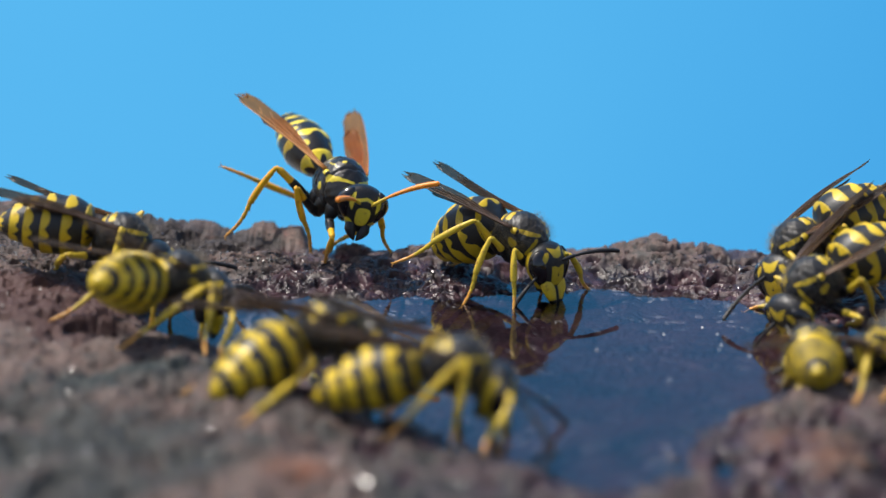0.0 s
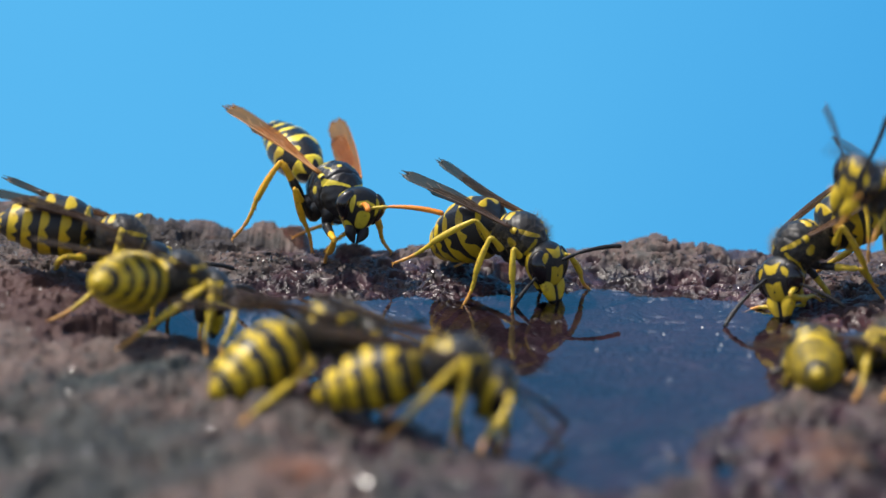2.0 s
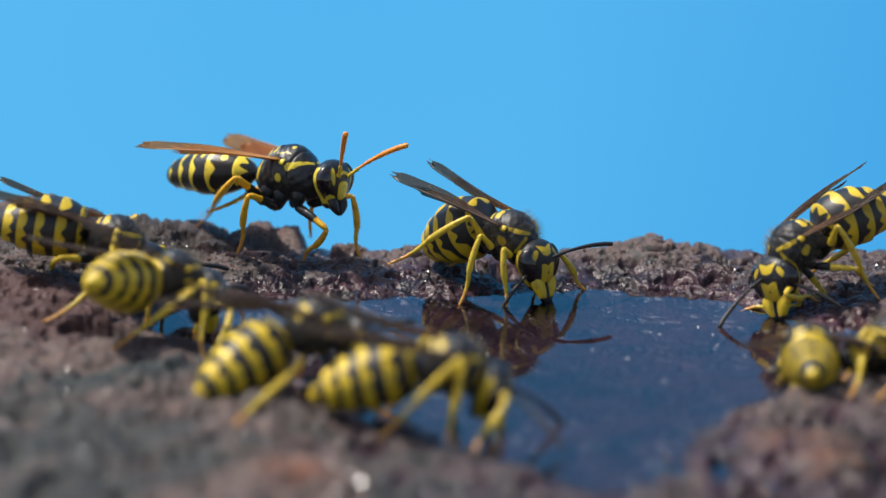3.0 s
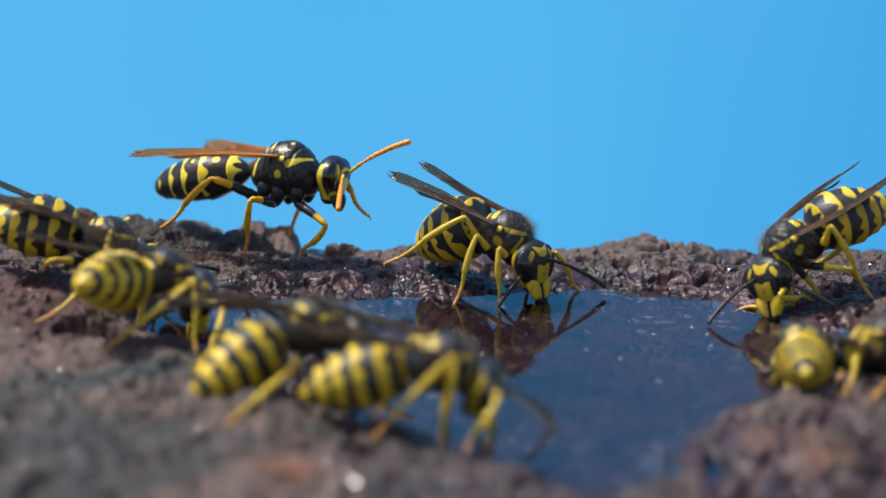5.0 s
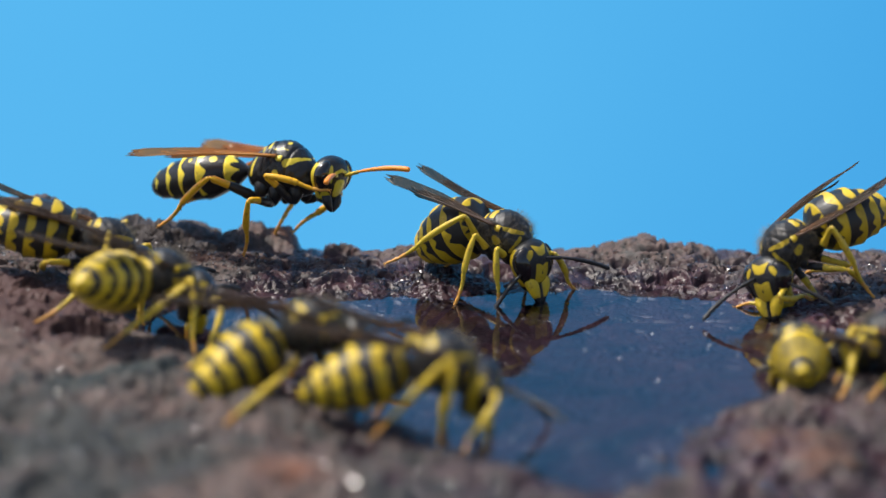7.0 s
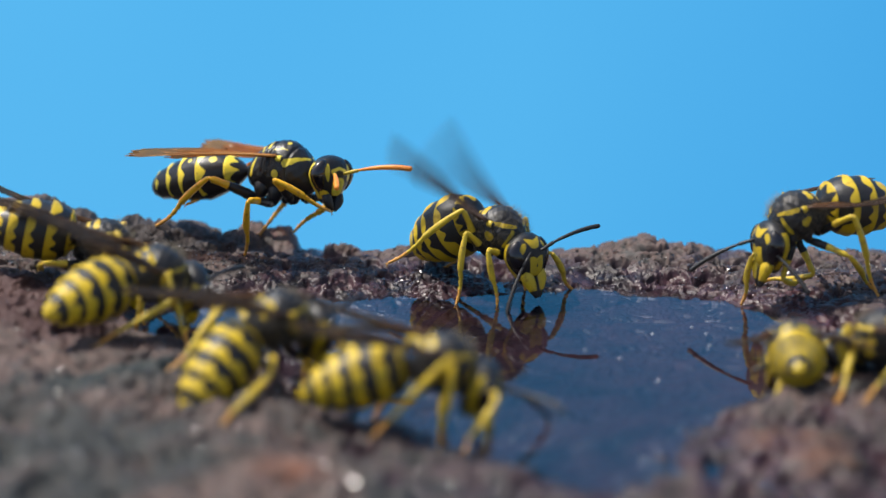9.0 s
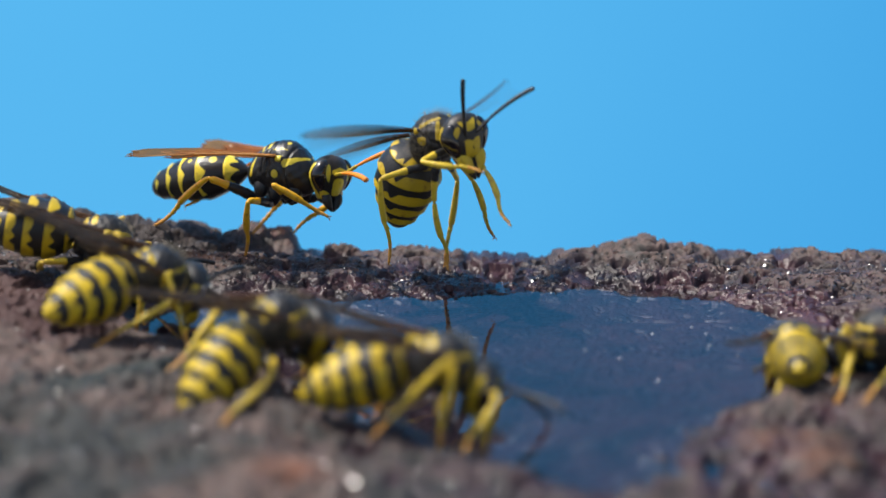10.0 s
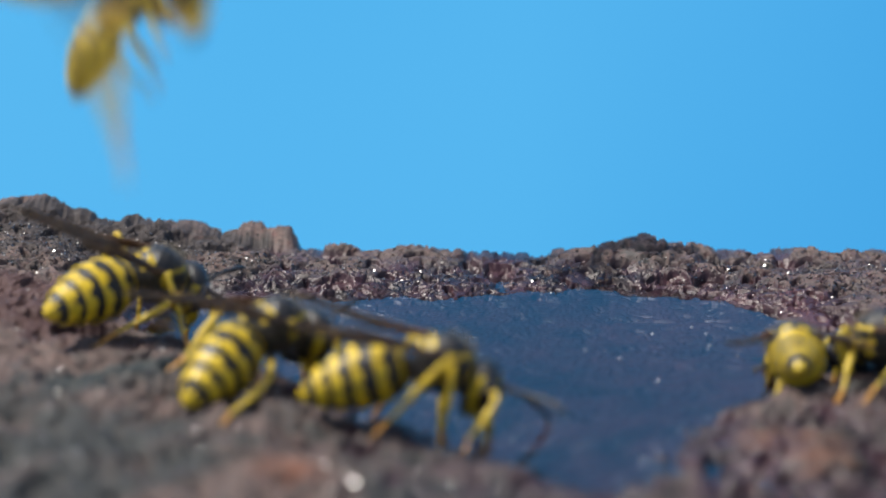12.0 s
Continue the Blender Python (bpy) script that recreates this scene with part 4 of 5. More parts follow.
def bend_leg(paper, k, s, foot, lift=None, point=None):
    """Poses of thigh (in the body) and shin (in the thigh) that bring the foot to a place in the body's space, in mm."""
    hx, hy, hz = JOINTS_MM[paper][k]
    hip, foot = Vector((hx, hy * s, hz)), Vector(foot)
    a, b = LEG_SIZES[paper][k]
    way = foot - hip
    d = min(max(way.length, abs(a - b) + 0.3), a + b - 0.08)
    way.normalize()
    out = Vector(((1.0, 0.2, -0.30)[k], s * (0.55, 0.9, 1.0)[k], ((0.8, 0.8, 0.30) if paper else (0.30, 0.45, 0.22))[k]))
    if lift is not None and k == 2:
        out.z = lift
    if point is not None:
        out = Vector(point)
    out = (out - way * out.dot(way)).normalized()
    c = (a * a + d * d - b * b) / (2 * a * d)
    knee = hip + way * (a * c) + out * (a * math.sqrt(max(0.0, 1 - c * c)))
    end = hip + way * d
    thigh = basis(knee - hip, out, hip * MM)
    shin = basis(end - knee, out, knee * MM)
    return thigh, thigh.inverted() @ shin


def wing_pose(paper, k, s, back, lift, roll=0.0):
    """A wing turned out by so many degrees from straight back, lifted, and rolled about its length."""
    b, e = radians(back), radians(lift)
    way = Vector((-math.cos(e) * math.cos(b), s * math.cos(e) * math.sin(b), math.sin(e)))
    x, y, z = WING_AT[paper][k]
    m = basis(way, (0, 0, 1), Vector((x, y * s, z)) * MM) @ pose(0, 0, 0, roll * s, 0, 0)
    # the leading edge lies outwards on both sides
    return m @ (pose(0, 0, 0, 180, 0, 0) if s > 0 else Matrix.Identity(4))


def feeler_pose(paper, s, out, lift):
    h = HEAD_SIZE[paper] / 1.16
    return shift(1.02 * h, 0.44 * h * s, 0.16 * h) @ pose(0, 0, 0, 0, -lift, out * s)


def between(rows, t):
    """Linear interpolation in rows of (t, values...)."""
    ts = [r[0] for r in rows]
    return [float(np.interp(t, ts, [r[i] for r in rows])) for i in range(1, len(rows[0]))]


def body_pose(row):
    x, y, z, yaw, pitch, roll = row
    return shift(x, y, z) @ pose(0, 0, 0, 0, 0, yaw) @ pose(0, 0, 0, 0, -pitch, 0) @ pose(0, 0, 0, roll, 0, 0)


def set_down(row):
    """A foothold in the world that lies close to the stone or the water comes to rest on it."""
    t, held, x, y, z = row
    if held:
        return row
    ground = max(float(stone_height([x], [y])[0]), -0.2)
    return (t, held, x, y, ground if z is None or abs(z - ground) < 1.0 else z)


STANCE = {True: [(3.6, 2.6), (-0.4, 5.0), (-6.0, 4.6)], False: [(2.9, 2.5), (-0.2, 4.6), (-4.6, 4.2)]}
DANGLE = {True: [(2.2, 1.4, -5.2), (-0.6, 2.2, -7.4), (-4.0, 2.0, -9.5)], False: [(2.0, 1.6, -4.4), (-0.8, 2.2, -6.0), (-3.4, 2.0, -7.5)]}


def animate(w, path, stand=(), feet=None, head=((0, 0, 0, 0),), tail=((0, 0, 0),), feelers=((0, 35, 10, 35, 10),), wings=((0, 20, 8),), fly=(), wing_roll=(-12.0, 26.0, 0.0), buzz=(), knees=(), bend=None):
    """Keys a wasp. path: (t, x, y, z in mm, yaw, pitch, roll). stand: times at which the feet are set down below the body.
    feet: for a leg's number, rows of (t, 0 for the world or 1 for the body, x, y, z), in place of that. head: (t, yaw, pitch, roll).
    tail: (t, pitch, yaw). feelers: (t, left out, left lift, right out, right lift). wings: (t, back, lift). fly: (start, end) of wing beats. wing_roll: of the left and the right wing at rest, and how much higher the left one is held. buzz: (start, end, degrees) of quick trembling of the raised wings. knees: (t, how far up the hind knees point). bend: for a leg's number, rows of (t, x, y, z), where its knee points."""
    paper = w["paper"]
    feet = feet or {}
    marks = {round(r[0], 3) for rows in (path, head, tail, feelers) for r in rows} | {0.0, 12.0} | {round(t, 3) for t in stand}
    for rows in feet.values():
        marks |= {round(r[0], 3) for r in rows}
    for a, b in zip(path[:-1], path[1:]):
        if max(abs(p - q) for p, q in zip(a[1:], b[1:])) > 1.0 and b[0] - a[0] > 0.12:
            marks |= {round(a[0] + (b[0] - a[0]) * i / (int((b[0] - a[0]) / 0.1) + 1), 3) for i in range(1, int((b[0] - a[0]) / 0.1) + 1)}
    times = sorted(marks)
    pose_at = {t: body_pose(between(path, t)) for t in times}
    holds = []
    for n, (k, s, leg) in enumerate(w["legs"]):
        rows = [set_down(r) for r in feet.get(n, ())]
        if not rows:
            for t in stand or (0.0,):
                x, y, z, yaw, pitch, roll = between(path, t)
                fx, fy = STANCE[paper][k]
                c, d = math.cos(radians(yaw)), math.sin(radians(yaw))
                gx, gy = x + c * fx - d * fy * s, y + d * fx + c * fy * s
                rows.append((t, 0, gx, gy, float(stone_height([gx], [gy])[0])))
            for a, b in fly:
                rows = [r for r in rows if r[0] <= a]
                rows += [(a, 0, *rows[-1][2:])] if rows else []
                rows.append((min(a + 0.35, b), 1, *(q * (s if i == 1 else 1) for i, q in enumerate(DANGLE[paper][k]))))
        holds.append(rows)

    def foot_at(rows, t, m):
        def place(r):
            return (m @ (Vector(r[2:]) * MM)) / MM if r[1] else Vector(r[2:])
        if t <= rows[0][0]:
            return place(rows[0])
        for a, b in zip(rows[:-1], rows[1:]):
            if t <= b[0]:
                return place(a).lerp(place(b), (t - a[0]) / max(1e-6, b[0] - a[0]))
        return place(rows[-1])

    walk(w["root"], [(t, pose_at[t]) for t in times])
    for n, (k, s, leg) in enumerate(w["legs"]):
        upper, lower = [], []
        for t in times:
            m = pose_at[t]
            foot = (m.inverted() @ (foot_at(holds[n], t, m) * MM)) / MM
            a, b = bend_leg(paper, k, s, foot, between(knees, t)[0] if knees else None, between(bend[n], t) if bend and n in bend else None)
            upper.append((t, a))
            lower.append((t, b))
        walk(leg, upper)
        walk(w["shins"][n], lower)
    walk(w["head"], [(t, shift(*HEAD_AT[paper]) @ pose(0, 0, 0, h[2], -h[1], h[0])) for t in times for h in [between(head, t)]])
    walk(w["abdomen"], [(t, shift(*w["waist"]) @ pose(0, 0, 0, 0, h[0], h[1])) for t in times for h in [between(tail, t)]])
    for i, s in enumerate((1, -1)):
        walk(w["antennae"][i], [(t, feeler_pose(paper, s, h[2 * i], h[2 * i + 1])) for t in times for h in [between(feelers, t)]])
    beats = []
    for a, b in fly:
        first = round(a * FPS)
        beats += [(i / FPS, 34 * math.sin(2 * math.pi * i / 3 + 1.05) - 30) for i in range(first, round(b * FPS) + 1)]
    for k, s, wing in w["wings"]:
        shake = {round(i / FPS, 4): d * math.sin(math.pi * i / 2) for a, b, d in buzz for i in range(round(a * FPS), round(b * FPS) + 1)}
        rows = [(t, wing_pose(paper, k, s, h[0] + k + 0.6 * e, h[1] - k + e + (wing_roll[2] if s > 0 else 0.0), wing_roll[s < 0])) for t in sorted({0.0, 12.0} | {r[0] for r in wings} | set(shake)) for h in [between(wings, t)] for e in [shake.get(t, 0.0)]]
        if beats:
            hold = between(wings, beats[0][0])
            rows = [r for r in rows if r[0] < beats[0][0] - 0.3] + [(beats[0][0] - 0.13, wing_pose(paper, k, s, hold[0] + k, hold[1] - k, wing_roll[s < 0]))] * (beats[0][0] > 0.2) + [(t, wing_pose(paper, k, s, 88 - 26 * k, 15 + e)) for t, e in beats]
            if rows[-1][0] < 12.0:
                rows.append((12.0, rows[-1][1]))
        walk(wing, rows)


# ---- the wasps of the scene ----
amber = build_wasp("paper wasp with orange antennae and amber wings on the rock's rim", True)
drinker = build_wasp("yellowjacket wasp drinking with its face at the water", tone="dark", waist=0.85)
farther = build_wasp("yellowjacket wasp drinking head-down at the wet red edge", waist=0.4)
restless = build_wasp("yellowjacket wasp crowding beside another at the water's edge", waist=0.2)
watcher = build_wasp("yellowjacket wasp with raised dark wings on the high rim", waist=0.5)
bather = build_wasp("yellowjacket wasp crouched on the reddish bank of the puddle", tone="bright")
digger = build_wasp("yellowjacket wasp with a broad yellow abdomen drinking in a row", tone="bright")
front = build_wasp("yellowjacket wasp drinking at the front of the row", tone="bright")
round_tail = build_wasp("yellowjacket wasp with round yellow tail, drinking behind a stony mound", tone="pale")
neighbour = build_wasp("yellowjacket wasp with bent yellow legs beside another on the mound", tone="bright")
comer = build_wasp("yellowjacket wasp flying up from behind the rock")


def motions():
    animate(amber, [(0, -8.70, 9.20, 7.05, -63.7, -12.5, -14), (1, -9.10, 9.15, 6.90, -63, -12, -13), (2, -9.10, 9.10, 6.75, -60, -11, -13), (2.5, -10.20, 9.20, 7.75, -44.7, -4, -9), (3.0, -12.10, 9.30, 8.00, -33, -3, -7), (3.2, -12.20, 9.35, 8.05, -31, -3, -7), (4.8, -11.85, 9.60, 8.22, -25, -4, -7), (5.5, -12.00, 9.60, 8.25, -24.5, -4.5, -7.3), (10.05, -12.05, 9.60, 8.25, -25, -4, -7), (10.3, -12.60, 10.00, 9.30, -23, 6, -4), (10.5, -14.41, 10.84, 12.31, -6, 19, -6), (10.6, -15.18, 11.27, 14.03, -4, 24, -3), (10.7, -15.49, 11.65, 15.55, -1.3, 27.4, -0.4), (10.8, -15.48, 12.04, 17.12, -12, 20, 0), (10.9, -16.00, 12.37, 18.44, -19.8, 13.5, 0.3), (11.1, -13.97, 13.17, 21.64, -20, 13, 0), (11.4, -11.39, 14.52, 27.08, -20, 13, 0), (12, -7.07, 19.22, 45.92, -20, 13, 0)], feet={0: [(0, 0, -4.89, 8.79, 2.02), (2.1, 0, -4.86, 8.79, 2.02), (2.4, 0, -5.30, 8.85, 2.27), (3, 0, -6.79, 8.85, 2.27), (3.15, 0, -5.65, 9.12, 3.32), (3.3, 0, -8.49, 10.79, 1.79), (4.75, 0, -5.67, 8.46, 4.81), (5.6, 0, -5.61, 8.50, 4.98), (6.3, 0, -11.59, 12.08, 2.82), (10.2, 0, -11.49, 12.08, 2.82), (10.35, 0, -11.41, 8.94, 2.61), (10.68, 0, -11.41, 8.94, 2.61), (10.85, 1, 2.40, 1.40, -5.60), (12, 1, 2.40, 1.40, -5.60)], 1: [(0, 0, -9.90, 8.40, 2.2), (2.5, 0, -9.90, 8.40, 2.2), (3, 0, -11.21, 8.99, 2.19), (4.5, 0, -11.22, 8.93, 2.16), (5.7, 0, -11.13, 8.98, 2.15), (5.95, 1, 4.10, -1.70, 0.10), (6.2, 1, 4.30, -1.60, -0.10), (6.6, 1, 4.60, -1.30, -0.90), (7.2, 1, 4.40, -1.40, -0.60), (8.8, 1, 4.70, -1.10, -2.20), (9.3, 1, 4.80, -0.90, -2.50), (10.1, 1, 4.60, -1.10, -2.80), (10.3, 0, -11.31, 7.02, 3.17), (10.68, 0, -11.31, 7.02, 3.17), (10.85, 1, 2.40, -1.60, -5.40), (12, 1, 2.40, -1.60, -5.40)], 2: [(0, 0, -10.21, 11.87, 1.97), (2.2, 0, -10.16, 11.87, 1.97), (2.6, 0, -10.57, 12.03, 2.61), (4.5, 0, -11.78, 13.11, 2.80), (10.68, 0, -15.15, 13.16, 3.01), (10.85, 1, 1.00, 2.40, -5.60), (11, 1, 2.50, 2.40, -4.40), (12, 1, -2.50, 2.40, -6.40)], 3: [(0, 0, -11.01, 8.60, 2.07), (2.55, 0, -10.87, 8.65, 2.06), (2.8, 0, -16.25, 8.10, 2.95), (3.2, 0, -16.20, 8.07, 2.95), (4.5, 0, -15.30, 8.10, 2.86), (10.68, 0, -15.08, 8.22, 2.83), (10.85, 1, 1.00, -2.40, -5.60), (11, 1, 2.50, -2.40, -4.40), (12, 1, -2.00, -2.40, -6.60)], 4: [(0, 0, -18.06, 13.30, 7.71), (0.2, 0, -18.06, 13.20, 7.29), (0.5, 0, -12.49, 11.98, 2.40), (2.2, 0, -12.44, 11.98, 2.40), (2.5, 0, -16.76, 11.34, 3.99), (3, 0, -18.63, 11.48, 4.54), (4.6, 0, -19.95, 11.69, 5.39), (10.5, 0, -19.81, 11.59, 4.96), (10.68, 0, -19.37, 11.59, 4.96), (10.85, 1, -7.00, 2.20, -8.50), (11, 0, -25.70, 13.17, 11.31), (11.12, 1, -9.60, 2.20, -6.00), (12, 1, -9.60, 2.20, -7.00)], 5: [(0, 0, -17.57, 9.86, 3.00), (1.2, 0, -17.44, 9.31, 3.05), (2.55, 0, -16.61, 8.34, 3.11), (3, 0, -19.41, 10.15, 3.74), (4, 0, -21.77, 10.48, 4.24), (10.55, 0, -22.26, 10.64, 4.47), (10.68, 0, -22.33, 8.61, 5.44), (10.85, 1, -7.50, -2.40, -8.50), (11, 0, -24.99, 6.68, 10.07), (11.12, 1, -9.60, -2.40, -6.00), (12, 1, -10.00, -2.40, -6.60)]},
            head=((0, -12, 8, 0), (2, -6, 8, 0), (2.6, -6, 8, 0), (3.2, -2, 6, 0), (4.8, 4, 4, 0), (5.6, 2, 2, 0), (6.0, -12, -6, 0), (6.6, -14, -6, 0), (7.2, -12, -2, 0), (8.8, -22, 4, 0), (10.1, -18, 0, 0), (10.3, -20, -6, 0), (10.5, -34, -16, 0), (12, -34, -16, 0)),
            tail=((0, 9, 0), (2, 9, 0), (2.6, -6, 0), (5, -15, -1), (10.05, -15, -1), (10.3, -8, 2), (10.5, 0, 5), (12, -4, 0)),
            feelers=((0, 62, 40, 36, 12), (0.7, 60, 20, 22, 2), (1.0, 52, -40, 18, -5), (1.3, 58, 0, 18, 0), (2, 58, 14, 20, 12), (2.5, 22, 32, 50, 22), (3.0, 18, 33, 46, 46), (3.6, 14, 34, 60, 10), (4.8, 10, 34, 70, -20), (5.6, 10, 40, 70, -10), (6.0, 14, 4, 54, 18), (6.3, 12, -32, 40, -45), (6.5, 12, -14, 52, -10), (7.0, 12, 22, 60, 8), (8.8, 26, 14, 40, 0), (9.1, 28, 14, 40, -4), (9.3, 25, 12, 25, -60), (9.5, 25, 12, 25, 8), (10.0, 25, 35, 20, 10), (10.5, 20, 40, 25, 10), (12, 20, 40, 25, 10)),
            wings=((0, 20, 7), (2.0, 20, 6), (2.5, 21, 2), (5, 24, -6), (10.1, 24, -6), (10.3, 26, 14), (10.5, 14, 30)), fly=((10.6, 12.0),), wing_roll=(-42.0, 18.0, 1.0), knees=((0, -0.35), (2.2, -0.3), (3.0, 0.35), (4.8, 0.8), (12, 0.8)),
            bend={1: [(0, 1.0, -0.55, 0.8), (5.7, 1.0, -0.55, 0.8), (5.95, -0.9, -0.9, 0.9), (10.05, -0.7, -0.9, 0.6), (10.3, 1.0, -0.55, 0.8), (12, 1.0, -0.55, 0.8)]})
    animate(drinker, [(0, 4.95, 4.00, 4.33, -33.5, -13, 0), (2.2, 4.90, 4.00, 4.33, -33.5, -13, 0), (2.5, 4.50, 4.00, 4.45, -35, -11, 0), (5.5, 4.68, 4.00, 4.41, -33.2, -12.5, -1), (7.2, 4.60, 4.00, 4.45, -34, -11, -1), (8.8, 4.30, 4.00, 4.65, -36, -8, 0), (9.1, 4.10, 3.90, 4.85, -37, -6, 0), (9.3, 3.60, 3.40, 5.60, -42, -2, -0.6), (9.5, 2.85, 2.22, 6.67, -50.1, 5.6, -1.4), (9.6, 2.54, 2.38, 7.32, -48, 10, 0), (9.8, 1.71, 2.77, 8.86, -46, 22, 0), (10, -0.52, 3.51, 11.84, -43.7, 40.2, 1.5), (10.3, -2.42, 4.64, 16.36, -36.6, 58.6, 0.6), (10.5, -4.09, 5.07, 18.09, -34, 59, 0), (10.7, -6.72, 5.38, 19.34, -34.7, 63.1, -0.5), (10.9, -10.60, 6.07, 22.10, -36, 60, 0), (11.2, -16.85, 7.33, 27.16, -36, 55, 0), (11.5, -13.81, -21.22, 30.44, -20, 8, 0), (11.8, -14.69, -37.25, 32.31, -20, 5, 0), (11.9, -14.78, -43.12, 33.57, -20, 5, 0), (12, -15.46, -57.44, 34.01, -20, 5, 0)], feet={0: [(0, 0, 10.32, 5.33, 0.12), (2.2, 0, 10.37, 5.38, 0.10), (5, 0, 10.39, 5.04, 0.19), (9.3, 0, 9.86, 5.51, 0.24), (9.75, 0, 9.23, 5.81, 0.39), (10, 0, 5.25, -1.54, 6.04), (10.3, 0, 5.66, 0.74, 15.20), (10.5, 0, 3.03, 0.28, 13.37), (10.7, 0, 0.66, 0.76, 15.28), (11, 0, -8.78, 4.59, 18.26), (11.2, 1, 4.00, 1.60, -4.40), (11.5, 1, 2.60, 1.60, -3.00), (12, 1, 2.60, 1.60, -3.00)], 1: [(0, 0, 4.32, -0.27, -0.21), (5, 0, 4.01, 0.66, -0.21), (9.2, 0, 4.01, 0.66, -0.21), (9.35, 0, 3.05, 6.78, 0.35), (9.7, 0, 2.61, 6.54, 0.42), (10, 1, 3.40, -1.20, -4.60), (10.3, 1, 2.60, -1.00, -3.60), (12, 1, 2.60, -1.40, -3.20)], 2: [(0, 0, 6.58, 4.25, -0.08), (9.2, 0, 6.21, 4.83, -0.02), (9.7, 0, 5.66, 8.35, 1.06), (10.02, 0, 5.26, 9.69, 1.08), (10.3, 0, 2.51, -0.65, 5.49), (10.5, 0, 0.45, -0.33, 6.77), (10.7, 0, -2.02, 0.25, 9.09), (11, 0, -10.78, 3.59, 14.22), (11.2, 1, -5.20, 3.20, -6.40), (11.5, 0, -10.80, -20.57, 24.81), (11.65, 1, 0.50, 2.00, -3.20), (12, 1, 0.50, 2.00, -3.20)], 3: [(0, 0, 0.54, 0.82, -0.20), (5, 0, 0.67, 0.97, -0.20), (9.4, 0, 0.92, 0.97, -0.20), (9.98, 0, 0.68, 4.27, 0.44), (10.3, 1, -4.20, -2.20, -3.00), (11.2, 1, -4.60, -2.40, -3.60), (11.5, 0, -9.42, -26.52, 25.72), (11.7, 0, -9.41, -36.74, 26.09), (11.8, 0, -10.96, -40.65, 26.93), (11.9, 0, -12.57, -46.66, 27.64), (11.99, 0, -14.17, -58.51, 29.70), (12, 1, -1.00, -2.20, -9.30)], 4: [(0, 0, -0.22, 8.49, 1.02), (9.98, 0, 0.26, 8.39, 1.05), (10.3, 1, -8.20, 2.20, -4.40), (11.2, 1, -8.20, 2.20, -4.40), (11.5, 0, -17.60, -20.43, 25.38), (11.65, 1, -3.00, 2.00, -3.40), (12, 1, -3.00, 2.00, -3.40)], 5: [(0, 0, -4.54, 2.77, 2.66), (2.5, 0, -4.50, 2.77, 2.66), (5, 0, -4.37, 2.77, 2.66), (10.02, 0, -4.03, 2.77, 2.66), (10.3, 1, -8.60, -2.00, -4.40), (10.85, 1, -8.60, -2.00, -4.40), (11, 0, -14.18, 0.89, 11.65), (11.2, 1, -8.60, -2.00, -4.40), (11.4, 0, -13.02, -23.90, 19.70), (11.5, 0, -12.80, -27.77, 20.74), (11.6, 0, -11.51, -33.65, 21.95), (11.7, 0, -13.32, -37.54, 22.88), (11.8, 0, -15.55, -41.30, 24.33), (11.9, 0, -15.84, -47.03, 26.13), (12, 0, -15.89, -62.10, 23.59)]},
            head=((0, -8, 20, 0), (9.0, -8, 18, 0), (9.2, -12, 14, 0), (9.5, -10, 4, 0), (9.8, -6, -14, 0), (10.0, -14, -34, 0), (10.3, -15, -52, 0), (10.9, -15, -52, 0), (11.5, 0, -10, 0), (12, 0, -10, 0)),
            tail=((0, -35, -9), (2.5, -34, -8), (7.2, -35, -8), (9, -31, -5), (9.5, -22, 4), (10.0, -21, -6), (10.3, -23, 0), (11.2, -20, 0), (11.5, -5, 0), (12, -5, 0)),
            feelers=((0, 74, 4, 122, -40), (2.2, 70, 10, 122, -40), (2.5, 72, 16, 122, -40), (5.5, 60, -34, 122, -40), (8.8, 68, 16, 122, -40), (9.3, 72, 16, 60, -65), (9.5, 75, 20, 20, -40), (9.8, 60, 0, 30, 30), (10.0, 60, 30, 20, 66), (10.3, 40, 55, 40, 62), (12, 40, 50, 40, 50)),
            wings=((0, 5, 5), (2.5, 7, 6), (5.5, 5, 5), (8.8, 6, 4), (8.9, 10, 22), (9.1, 10, 22), (9.2, 14, 6), (9.5, 20, 9), (9.65, 45, 14), (9.8, 60, 30)), fly=((9.95, 12.0),), buzz=((8.87, 9.13, 32),), bend={0: [(0, 1.0, 0.6, -0.1), (9.2, 1.0, 0.6, -0.1), (9.8, 1.0, 0.55, 0.3), (12, 1.0, 0.55, 0.3)], 5: [(0, -0.3, -1.0, 1.3), (9.4, -0.3, -1.0, 1.3), (9.9, -0.3, -1.0, 0.22), (12, -0.3, -1.0, 0.22)], 1: [(0, -0.1, -0.7, 1.0), (9.2, -0.1, -0.7, 1.0), (9.8, 0.2, -0.9, -0.5), (12, 0.2, -0.9, -0.5)], 3: [(0, -0.2, -0.8, 0.9), (9.2, -0.2, -0.8, 0.9), (9.8, 0.2, -0.9, 0.45), (12, 0.2, -0.9, 0.45)]})
